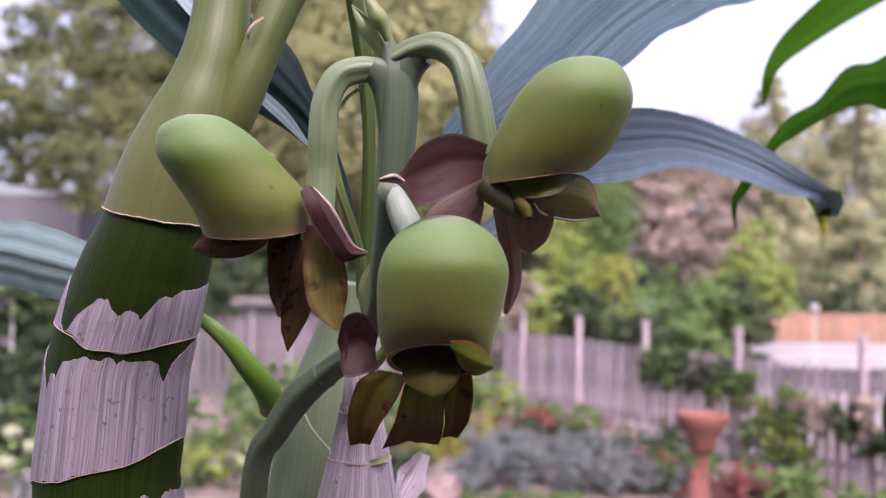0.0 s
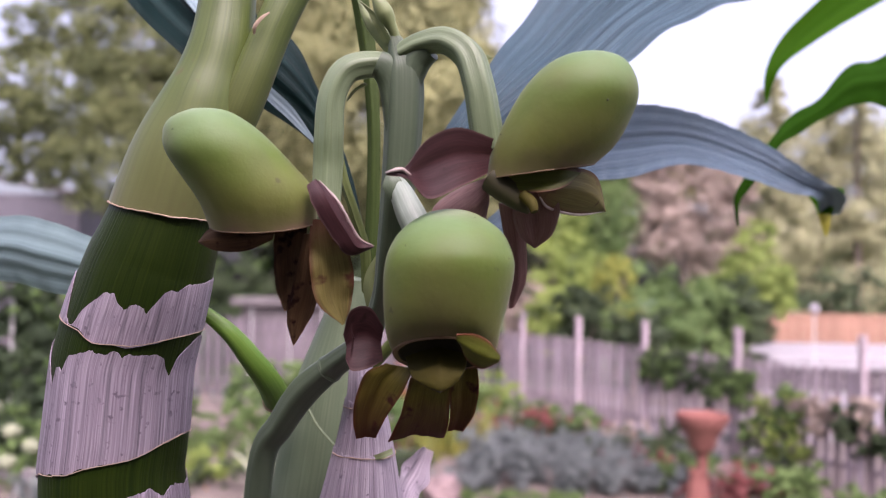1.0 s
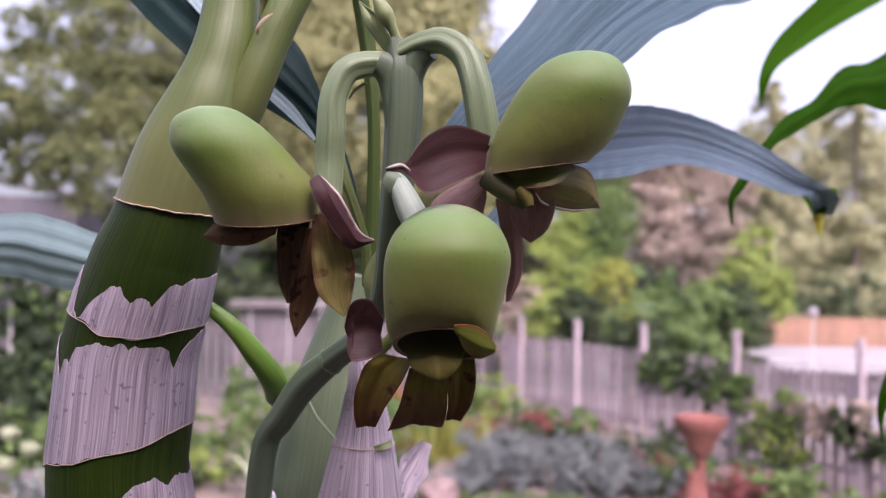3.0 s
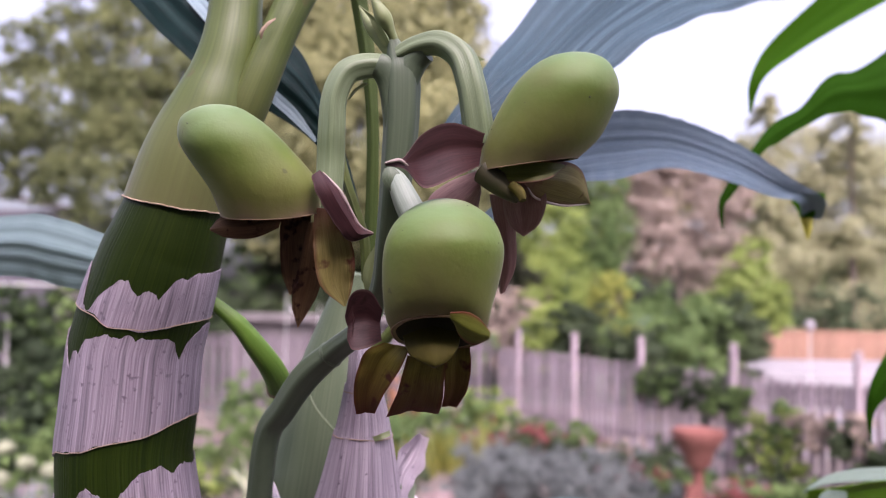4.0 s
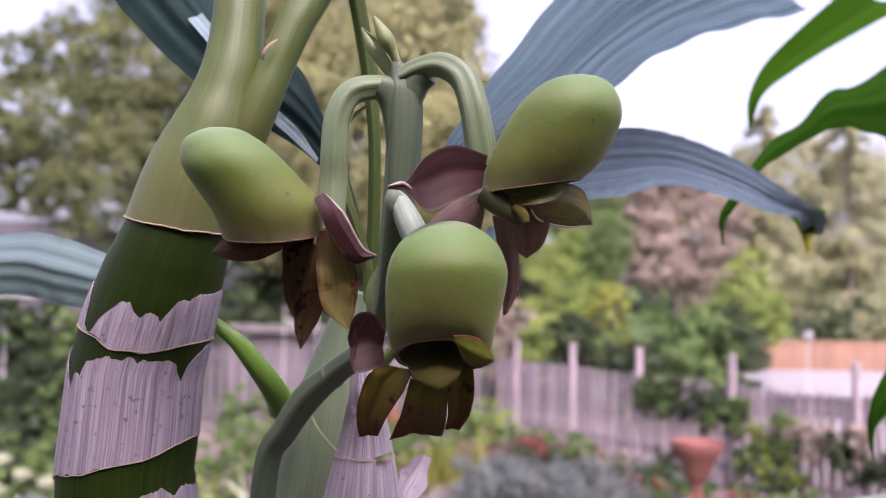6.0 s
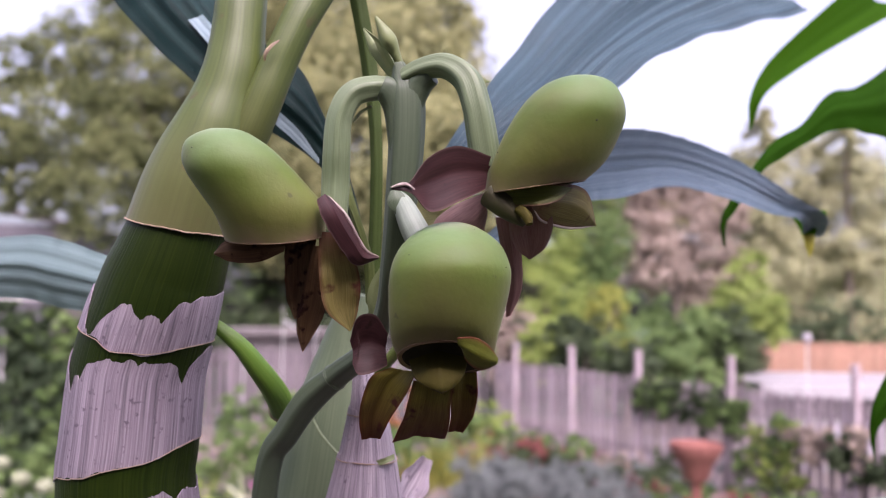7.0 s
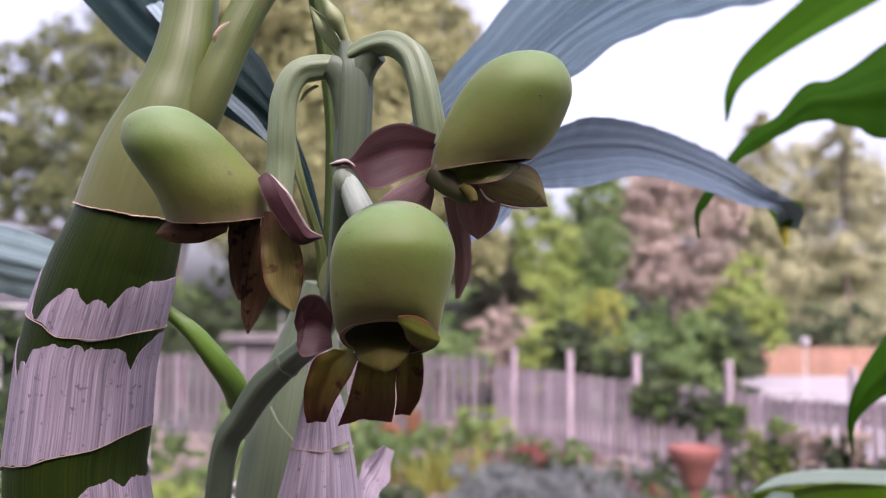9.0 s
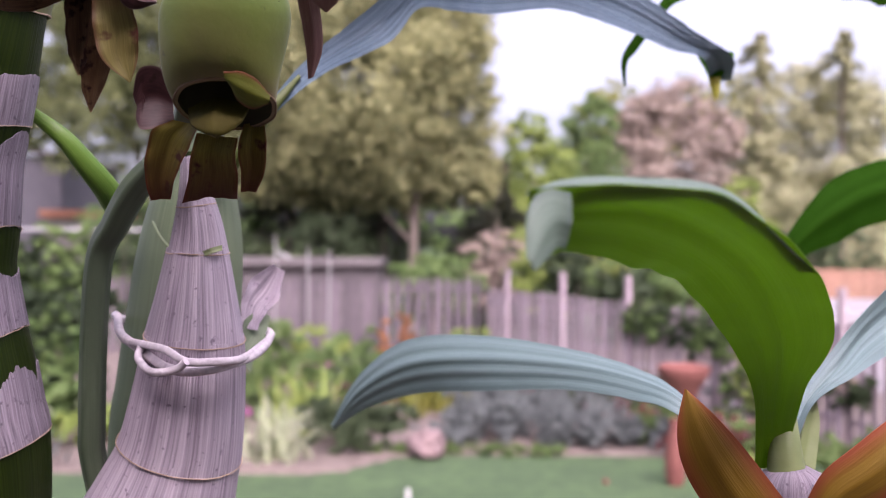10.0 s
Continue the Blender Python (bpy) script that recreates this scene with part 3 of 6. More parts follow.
part("bract", blade([(-0.0189, 0.2410, 2.9665), (-0.0218, 0.2400, 2.9717), (-0.0234, 0.2400, 2.9749), (-0.0261, 0.2400, 2.9780)], [(-0.0154, 0.2400, 2.9647), (-0.0182, 0.2390, 2.9696), (-0.0209, 0.2390, 2.9738), (-0.0260, 0.2400, 2.9782)], 16, 7), BUD, spike)
part("bract", blade([(0.0077, 0.2360, 2.9619), (0.0096, 0.2360, 2.9622), (0.0114, 0.2360, 2.9613)], [(0.0080, 0.2360, 2.9600), (0.0096, 0.2360, 2.9605), (0.0116, 0.2360, 2.9612)], 8, 5), BUD, spike)
part("bract", blade([(-0.0291, 0.2440, 2.9503), (-0.0277, 0.2430, 2.9530), (-0.0246, 0.2430, 2.9553)], [(-0.0287, 0.2450, 2.9512), (-0.0264, 0.2450, 2.9538), (-0.0234, 0.2440, 2.9552)], 10, 5), BUD, spike)

# ---- the three flowers ----
def specks(body, places, parent):
    """Small dark pits in a hood's skin, set where its near side passes x and z; places: x, z, radius."""
    skin = np.array(body[0])
    for x, z, r in places:
        near = skin[skin[:, 1] < np.median(skin[:, 1])]
        p = near[np.argmin((near[:, 0] - x) ** 2 + (near[:, 2] - z) ** 2)]
        bm = bmesh.new()
        bmesh.ops.create_icosphere(bm, subdivisions=2, radius=r, matrix=Matrix.LocRotScale(p, None, (1, 0.5, 0.8)))
        part("speck", bm, SPECK, parent)


def mouth(shape, thick, m=40):
    """The rolled rim round a hood's opening."""
    ring = [shape[0][j] for j in range(m)]
    return tube(ring + ring[:1], [thick] * 2, 80, 8, closed=True)


outer, inner = hood([((-0.0135, 0.2245, 2.8812), (0.0128, 0.2245, 2.8813)), ((-0.0150, 0.2225, 2.8851), (0.0133, 0.2225, 2.8854)), ((-0.0159, 0.2215, 2.8903), (0.0143, 0.2215, 2.8904)), ((-0.0162, 0.2210, 2.8966), (0.0161, 0.2210, 2.8973)), ((-0.0162, 0.2210, 2.9023), (0.0171, 0.2210, 2.9033)), ((-0.0154, 0.2215, 2.9069), (0.0164, 0.2215, 2.9076)), ((-0.0135, 0.2220, 2.9110), (0.0145, 0.2220, 2.9117)), ((-0.0107, 0.2225, 2.9142), (0.0116, 0.2225, 2.9147)), ((-0.0069, 0.2230, 2.9168), (0.0080, 0.2230, 2.9170)), ((-0.0034, 0.2235, 2.9180), (0.0047, 0.2235, 2.9181))], (0.0007, 0.2240, 2.9185), 0.88,
                    ((0, -0.90, 0.43), (0, -1, -0.30)), n=34)
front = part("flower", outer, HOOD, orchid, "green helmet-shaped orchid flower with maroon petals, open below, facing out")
part("hood_inside", inner, HOOD_CAVITY_SHADE, front, "olive inside of the hood, darkened as cavity shade")
specks(outer, ((-0.0097, 2.9082, 0.00016), (0.0069, 2.9159, 0.00018), (0.0154, 2.9057, 0.00016),), front)
part("hood_rim", mouth(outer, 0.0003), MOUTH_RIM, front, "brownish-pink rolled rim of the hood")
flower_part("lip", [(-0.0105, 0.2260, 2.8802), (-0.0086, 0.2220, 2.8758), (-0.0047, 0.2195, 2.8735), (-0.0017, 0.2190, 2.8722)], [(0.0056, 0.2260, 2.8811), (0.0045, 0.2220, 2.8769), (0.0014, 0.2195, 2.8736), (-0.0012, 0.2190, 2.8722)], LIP, front, "waxy yellow lip with a pointed tip", keel=0.18, thick=0.002)
flower_part("rim_lobe", [(0.0025, 0.2105, 2.8872), (0.0067, 0.2105, 2.8873), (0.0103, 0.2115, 2.8856), (0.0132, 0.2140, 2.8821)], [(0.0035, 0.2130, 2.8848), (0.0052, 0.2135, 2.8808), (0.0087, 0.2140, 2.8787), (0.0126, 0.2145, 2.8801)], LOBE, front, "olive lobe of the rim with a red edge", keel=-0.12)
flower_part("petal", [(-0.0171, 0.2360, 2.8875), (-0.0205, 0.2340, 2.8927), (-0.0254, 0.2330, 2.8921), (-0.0276, 0.2340, 2.8854)], [(-0.0170, 0.2360, 2.8784), (-0.0210, 0.2340, 2.8765), (-0.0251, 0.2330, 2.8759), (-0.0268, 0.2340, 2.8788)], MAROON, front, "dull maroon side petal", keel=-0.2, ripple=0.02)
flower_part("petal", [(-0.0160, 0.2310, 2.8782), (-0.0216, 0.2310, 2.8750), (-0.0247, 0.2350, 2.8649), (-0.0242, 0.2390, 2.8569)], [(-0.0085, 0.2300, 2.8770), (-0.0113, 0.2300, 2.8708), (-0.0159, 0.2340, 2.8634), (-0.0188, 0.2390, 2.8573)], OLIVE, front, "olive-brown lower petal", keel=-0.2, ripple=0.035, pleat=0.02)
flower_part("petal", [(-0.0093, 0.2300, 2.8747), (-0.0108, 0.2300, 2.8688), (-0.0126, 0.2340, 2.8625), (-0.0155, 0.2390, 2.8566)], [(0.0017, 0.2300, 2.8734), (0.0011, 0.2300, 2.8682), (0.0009, 0.2340, 2.8628), (-0.0003, 0.2390, 2.8574)], OLIVE, front, "olive-brown lower petal", keel=-0.14, ripple=0.03, pleat=0.02)
flower_part("petal", [(0.0026, 0.2330, 2.8775), (0.0011, 0.2330, 2.8708), (0.0013, 0.2360, 2.8644), (0.0006, 0.2390, 2.8595)], [(0.0082, 0.2330, 2.8783), (0.0088, 0.2330, 2.8717), (0.0077, 0.2360, 2.8645), (0.0049, 0.2390, 2.8595)], OLIVE, front, "olive-brown lower petal", keel=-0.2, ripple=0.035, pleat=0.02)

outer, inner = hood([((-0.0634, 0.2320, 2.9141), (-0.0350, 0.2320, 2.9154)), ((-0.0661, 0.2290, 2.9211), (-0.0357, 0.2300, 2.9231)), ((-0.0704, 0.2270, 2.9273), (-0.0410, 0.2280, 2.9299)), ((-0.0734, 0.2250, 2.9318), (-0.0473, 0.2260, 2.9364)),
                     ((-0.0746, 0.2250, 2.9359), (-0.0533, 0.2260, 2.9411)), ((-0.0737, 0.2260, 2.9405), (-0.0587, 0.2260, 2.9437))], (-0.0673, 0.2260, 2.9443), 0.84, ((0, -1, -0.28), (0, -1, 0.05)))
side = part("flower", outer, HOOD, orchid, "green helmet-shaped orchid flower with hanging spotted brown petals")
part("hood_inside", inner, HOOD_CAVITY_SHADE, side)
specks(outer, ((-0.0696, 2.9376, 0.00024), (-0.0638, 2.9244, 0.00012),), side)
part("hood_rim", mouth(outer, 0.00016), MOUTH_RIM, side, "brownish rolled rim of the hood")
flower_part("petal", [(-0.0464, 0.2340, 2.9142), (-0.0557, 0.2320, 2.9142), (-0.0630, 0.2320, 2.9134), (-0.0668, 0.2330, 2.9099)], [(-0.0472, 0.2340, 2.9105), (-0.0538, 0.2320, 2.9073), (-0.0616, 0.2320, 2.9072), (-0.0666, 0.2330, 2.9092)], BROWN, side, "dark maroon petal under the hood", ripple=0.03)
flower_part("petal", [(-0.0474, 0.2370, 2.9146), (-0.0473, 0.2370, 2.9055), (-0.0467, 0.2380, 2.8973), (-0.0445, 0.2390, 2.8913)], [(-0.0384, 0.2370, 2.9147), (-0.0388, 0.2370, 2.9073), (-0.0404, 0.2380, 2.8991), (-0.0437, 0.2390, 2.8914)], BROWN, side, "narrow brown petal", keel=-0.2, ripple=0.07, pleat=0.025)
flower_part("petal", [(-0.0390, 0.2350, 2.9123), (-0.0418, 0.2370, 2.8993), (-0.0440, 0.2400, 2.8894), (-0.0426, 0.2430, 2.8817)], [(-0.0346, 0.2350, 2.9124), (-0.0346, 0.2370, 2.8994), (-0.0366, 0.2400, 2.8912), (-0.0422, 0.2430, 2.8819)], BROWN, side, "long brown pointed petal", keel=-0.22, ripple=0.06, pleat=0.025)
flower_part("petal", [(-0.0363, 0.2280, 2.9158), (-0.0360, 0.2270, 2.9038), (-0.0340, 0.2280, 2.8939), (-0.0276, 0.2310, 2.8881)], [(-0.0293, 0.2280, 2.9159), (-0.0249, 0.2280, 2.9040), (-0.0250, 0.2300, 2.8953), (-0.0270, 0.2310, 2.8885)], SPOTTED, side, "olive petal with dark blotches", keel=-0.24, ripple=0.05, pleat=0.022)
flower_part("petal", [(-0.0365, 0.2230, 2.9242), (-0.0345, 0.2210, 2.9187), (-0.0293, 0.2230, 2.9103), (-0.0254, 0.2255, 2.9063), (-0.0197, 0.2280, 2.9084)], [(-0.0338, 0.2260, 2.9256), (-0.0287, 0.2240, 2.9201), (-0.0251, 0.2260, 2.9137), (-0.0228, 0.2270, 2.9103), (-0.0195, 0.2280, 2.9090)], MAROON, side, "twisted maroon petal with a pale edge", keel=0.28, ripple=0.05)

part("petal_edge", tube([(-0.0337, 0.2258, 2.9257), (-0.0286, 0.2238, 2.9202), (-0.0251, 0.2258, 2.9138), (-0.0228, 0.2268, 2.9105), (-0.0195, 0.2280, 2.9090)], [0.00016, 0.00045, 0.00045, 0.0004, 0.0002], 40, 8), PALE_EDGE, side, "pale rolled edge of the twisted petal")

outer, inner = hood([((0.0099, 0.2320, 2.9275), (0.0384, 0.2320, 2.9318)), ((0.0115, 0.2300, 2.9352), (0.0440, 0.2300, 2.9370)), ((0.0152, 0.2280, 2.9440), (0.0476, 0.2270, 2.9440)), ((0.0200, 0.2260, 2.9518), (0.0489, 0.2250, 2.9490)),
                     ((0.0258, 0.2260, 2.9572), (0.0480, 0.2250, 2.9542)), ((0.0314, 0.2260, 2.9595), (0.0448, 0.2250, 2.9583))], (0.0387, 0.2260, 2.9601), 0.84, ((0, -1, -0.10), (0, -1, 0.1)))
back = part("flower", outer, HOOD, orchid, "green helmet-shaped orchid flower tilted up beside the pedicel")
part("hood_inside", inner, HOOD_CAVITY_SHADE, back)
specks(outer, ((0.0390, 2.9453, 0.00034), (0.0127, 2.9389, 0.00024), (0.0218, 2.9439, 0.00012),), back)
part("hood_rim", mouth(outer, 0.00016), MOUTH_RIM, back, "brownish rolled rim of the hood")
# lip painted in the dark cavity colour to read as shade under the hood
part("lip", tube([(0.0119, 0.2300, 2.9275), (0.0158, 0.2280, 2.9238), (0.0190, 0.2270, 2.9205), (0.0210, 0.2270, 2.9182)], [0.0043, 0.0037, 0.0023, 0.0006], 16, 16), HOOD_CAVITY_SHADE, back)
flower_part("rim_lobe", [(0.0136, 0.2260, 2.9286), (0.0241, 0.2240, 2.9294), (0.0297, 0.2250, 2.9296), (0.0341, 0.2280, 2.9292)], [(0.0157, 0.2260, 2.9235), (0.0241, 0.2230, 2.9233), (0.0297, 0.2240, 2.9248), (0.0342, 0.2280, 2.9285)], LOBE, back, "olive lobe of the rim")
part("column", tube([(0.0193, 0.2250, 2.9227), (0.0213, 0.2230, 2.9204), (0.0220, 0.2220, 2.9181)], [0.0015, 0.0015, 0.0010], 12, 12), LIP, back, "waxy yellow column")
flower_part("petal", [(0.0123, 0.2280, 2.9375), (0.0022, 0.2220, 2.9395), (-0.0056, 0.2170, 2.9355), (-0.0108, 0.2130, 2.9279), (-0.0153, 0.2110, 2.9260)], [(0.0100, 0.2280, 2.9285), (0.0031, 0.2220, 2.9243), (-0.0049, 0.2170, 2.9205), (-0.0099, 0.2130, 2.9248), (-0.0147, 0.2110, 2.9256)], MAROON, back, "broad maroon petal with a curled tip", keel=-0.14)
flower_part("petal", [(0.0100, 0.2360, 2.9284), (0.0024, 0.2340, 2.9250), (-0.0033, 0.2330, 2.9208), (-0.0054, 0.2330, 2.9165)], [(0.0110, 0.2360, 2.9215), (0.0093, 0.2340, 2.9152), (0.0055, 0.2330, 2.9136), (-0.0005, 0.2330, 2.9135)], PINK, back, "dusty pink lower petal")
flower_part("petal", [(0.0187, 0.2330, 2.9244), (0.0173, 0.2340, 2.9184), (0.0194, 0.2370, 2.9128), (0.0235, 0.2400, 2.9098)], [(0.0277, 0.2330, 2.9253), (0.0299, 0.2340, 2.9201), (0.0283, 0.2370, 2.9134), (0.0243, 0.2400, 2.9099)], PINK, back, "dusty pink rounded petal", keel=-0.14)
flower_part("petal", [(0.0217, 0.2260, 2.9264), (0.0325, 0.2330, 2.9309), (0.0410, 0.2430, 2.9301), (0.0455, 0.2540, 2.9217)], [(0.0226, 0.2260, 2.9235), (0.0269, 0.2330, 2.9203), (0.0358, 0.2430, 2.9195), (0.0451, 0.2540, 2.9212)], SPOTTED, back, "olive petal with a pale edge", keel=-0.14)
flower_part("petal", [(0.0136, 0.2400, 2.9219), (0.0158, 0.2430, 2.9112), (0.0173, 0.2460, 2.9010), (0.0176, 0.2490, 2.8927)], [(0.0198, 0.2400, 2.9220), (0.0217, 0.2430, 2.9113), (0.0221, 0.2460, 2.9011), (0.0192, 0.2490, 2.8935)], PINK, back, "long dusty pink hanging petal")


part("petal_edge", tube([(0.0237, 0.2262, 2.9223), (0.0269, 0.2330, 2.9201), (0.0358, 0.2430, 2.9193), (0.0452, 0.2540, 2.9212)], [0.0002, 0.0004, 0.0004, 0.0002], 30, 8), PALE_EDGE, back, "pale rolled petal edge")
part("petal_tip", tube([(-0.0093, 0.2125, 2.9259), (-0.0115, 0.2120, 2.9272), (-0.0134, 0.2110, 2.9268), (-0.0155, 0.2105, 2.9261)], [0.0002, 0.0005, 0.00045, 0.00015], 20, 10), PALE_EDGE, back, "pale curled petal tip")

# ---- the bulbs ----
def shell(axis, radii, s0, s1, ragged0, ragged1, proud, seed, m=130, k=10, span=(0.0, 1.0), tilt=(0.0, 0.0)):
    """A papery sheath round a bulb from s0 to s1 (0 to 1 along its axis), with ragged ends; span: the part of the turn that it covers."""
    rng = np.random.default_rng(seed)
    n = 200
    p = smooth_curve(axis, n)
    r = smooth_curve([(v, 0, 0) for v in radii], n)[:, 0]
    along = np.gradient(p, axis=0)
    along /= np.linalg.norm(along, axis=1, keepdims=True)

    def edge(amount):
        tooth = rng.normal(size=m)
        wide = np.convolve(np.r_[tooth, tooth, tooth], np.ones(25) / 25, "same")[m:2 * m] * 9.0
        sharp = np.convolve(np.r_[tooth, tooth, tooth], (0.4, 1, 0.4), "same")[m:2 * m]
        notch = np.zeros(m)
        for _ in range(9):
            i, d, w = rng.integers(0, m), rng.uniform(1.5, 3.5) * rng.choice((-1, -1, 1)), rng.integers(3, 11)
            notch += d * np.maximum(0, 1 - np.abs((np.arange(m) - i + m // 2) % m - m // 2) / w)
        return amount * (wide + 0.1 * sharp + notch)

    turn = np.cos(2 * math.pi * np.arange(m) / m)
    s0, s1 = (np.interp(turn, [c[0] for c in q], [c[1] for c in q]) if isinstance(q, list) else q for q in (s0, s1))
    low, high = s0 + edge(ragged0) + tilt[0] * turn, s1 + edge(ragged1) + tilt[1] * turn
    high = np.maximum(high, low + 0.001)
    verts, uvs, faces = [], [], []
    rows = k + 1
    for layer in (0, 1):
        for j in range(m):
            w = 2 * math.pi * (span[0] + (span[1] - span[0]) * j / (m - 1 if span != (0.0, 1.0) else m))
            for i in range(rows):
                s = np.clip(low[j] + (high[j] - low[j]) * i / k, 0, 1) * (n - 1)
                a = min(int(s), n - 2)
                f = s - a
                c, rr, t = p[a] + (p[a + 1] - p[a]) * f, r[a] + (r[a + 1] - r[a]) * f, along[a]
                x = np.array((1.0, 0, 0)) - t * t[0]
                x /= np.linalg.norm(x)
                z = np.cross(t, x)
                lift = proud * (0.9 + 0.25 * math.sin(7 * w + seed)) - layer * 0.0003
                verts.append(c + (rr + lift) * (math.cos(w) * x + math.sin(w) * z))
                uvs.append((i / k, abs(2 * j / m - 1) * 1.0))
    wrap = span == (0.0, 1.0)
    size = m * rows
    for j in range(m if wrap else m - 1):
        for i in range(k):
            a, b = j * rows + i, ((j + 1) % m) * rows + i
            faces += [(a, a + 1, b + 1, b), (size + a, size + b, size + b + 1, size + a + 1)]
        for i in (0, k):
            a, b = j * rows + i, ((j + 1) % m) * rows + i
            faces.append((a, b, size + b, size + a))
    return verts, faces, uvs


def hem(axis, radii, s, slope, ragged, proud, thick, seed, m=90):
    """The thin brown rim along a sheath's edge."""
    rng = np.random.default_rng(seed)
    n = 200
    p = smooth_curve(axis, n)
    r = smooth_curve([(v, 0, 0) for v in radii], n)[:, 0]
    along = np.gradient(p, axis=0)
    along /= np.linalg.norm(along, axis=1, keepdims=True)
    tooth = rng.normal(size=m)
    rough = sum(np.convolve(np.r_[tooth, tooth, tooth], np.ones(q) / q ** 0.5, "same")[m:2 * m] * g for q, g in ((3, 0.25), (9, 0.5), (21, 0.6)))
    pts = []
    for j in range(m + 1):
        w = 2 * math.pi * j / m
        q = ((np.interp(math.cos(w), [c[0] for c in s], [c[1] for c in s]) if isinstance(s, list) else s) + slope * math.cos(w) + ragged * rough[j % m]) * (n - 1)
        a = int(np.clip(q, 0, n - 2))
        f = q - a
        t = along[a]
        x = np.array((1.0, 0, 0)) - t * t[0]
        x /= np.linalg.norm(x)
        z = np.cross(t, x)
        c = p[a] + (p[a + 1] - p[a]) * f
        pts.append(c + (r[a] + (r[a + 1] - r[a]) * f + proud) * (math.cos(w) * x + math.sin(w) * z))
    return tube(pts, [thick] * 2, m + 1, 6, closed=True)


AXIS = [(-0.0986, 0.3100, 2.6504), (-0.0994, 0.2950, 2.7610), (-0.1018, 0.2900, 2.7902), (-0.1055, 0.2870, 2.8182), (-0.1072, 0.2860, 2.8364), (-0.1063, 0.2860, 2.8491), (-0.1054, 0.2860, 2.8637), (-0.1044, 0.2860, 2.8746), (-0.1016, 0.2850, 2.8857), (-0.0988, 0.2840, 2.8949), (-0.0960, 0.2830, 2.9040), (-0.0933, 0.2820, 2.9113), (-0.0876, 0.2810, 2.9286)]
RADII = [0.0126, 0.0231, 0.0242, 0.0232, 0.0224, 0.0224, 0.0221, 0.0219, 0.0216, 0.0210, 0.0201, 0.0189, 0.0164]
bulb = part("pseudobulb", tube(AXIS, RADII, 90, 56), BULB, orchid, "fat dark green orchid pseudobulb in torn papery white sheaths")
NECK = [(-0.0953, 0.2830, 2.9062), (-0.0923, 0.2820, 2.9149), (-0.0893, 0.2810, 2.9240), (-0.0860, 0.2800, 2.9349), (-0.0823, 0.2800, 2.9458), (-0.0793, 0.2800, 2.9550), (-0.0769, 0.2810, 2.9644), (-0.0750, 0.2820, 2.9739), (-0.0743, 0.2840, 2.9838), (-0.0741, 0.2860, 2.9937), (-0.0744, 0.2900, 3.0103), (-0.0761, 0.2950, 3.0475)]
NECK_R = [0.0176, 0.0181, 0.0180, 0.0172, 0.0159, 0.0139, 0.0118, 0.0104, 0.0094, 0.0089, 0.0087, 0.0083]
part("leaf_sheath", shell(NECK, NECK_R, 0.158, 0.995, 0.0006, 0.0, 0.0003, 5, k=60, tilt=(0.024, 0.0)), SHEATH, bulb, "yellow-green leaf sheath with a dried brown edge")
part("sheath_rim", hem(NECK, NECK_R, 0.158, 0.024, 0.0035, 0.0004, 0.00026, 1, m=120), RIM, bulb)
part("leaf_fork", tube([(-0.0759, 0.2830, 2.9335), (-0.0689, 0.2775, 2.9496), (-0.0636, 0.2765, 2.9627), (-0.0591, 0.2780, 2.9758), (-0.0549, 0.2800, 2.9874), (-0.0495, 0.2840, 3.0009), (-0.0305, 0.3000, 3.0424)], [0.0038, 0.0066, 0.0066, 0.0063, 0.0063, 0.0066, 0.0067], 60, 28, 0.04, 5), SHEATH, bulb)
part("leaf_collar", tube([(-0.0743, 0.2835, 2.9821), (-0.0744, 0.2833, 2.9806)], [0.0097, 0.0098], 4, 40, caps=False), SHEATH, bulb)
part("fork_scar", tube([(-0.0616, 0.2700, 2.9763), (-0.0611, 0.2690, 2.9785), (-0.0592, 0.2690, 2.9811), (-0.0569, 0.2700, 2.9832)], [0.0004, 0.0007, 0.0006, 0.0003], 20, 8, 0.3, 3), RIM, bulb, "dried brown scar in the fork of the leaf")

LOW_ONE = [(-1, 0.644), (-0.62, 0.647), (-0.44, 0.6476), (-0.3, 0.637), (-0.18, 0.631), (0.3, 0.646), (0.61, 0.665), (1, 0.70)]
TOP_ONE = [(-1, 0.646), (-0.97, 0.70), (-0.92, 0.77), (-0.88, 0.76), (-0.74, 0.669), (-0.63, 0.65), (-0.54, 0.66), (-0.42, 0.703), (-0.24, 0.754), (-0.1, 0.768), (0.02, 0.745), (0.1, 0.7365), (0.23, 0.752), (0.36, 0.742), (0.39, 0.729), (0.44, 0.748), (0.47, 0.761), (0.65, 0.812), (1, 0.868)]
LOW_TWO = [(-1, 0.335), (-0.76, 0.348), (-0.28, 0.357), (-0.04, 0.37), (0.51, 0.395), (1, 0.435)]
TOP_TWO = [(-1, 0.58), (-0.92, 0.569), (-0.82, 0.553), (-0.72, 0.503), (-0.67, 0.546), (-0.6, 0.552), (-0.56, 0.535), (-0.48, 0.581), (-0.29, 0.593), (0.06, 0.607), (0.13, 0.62), (0.65, 0.637), (0.74, 0.629), (0.8, 0.58), (0.84, 0.545), (0.87, 0.617), (1, 0.675)]
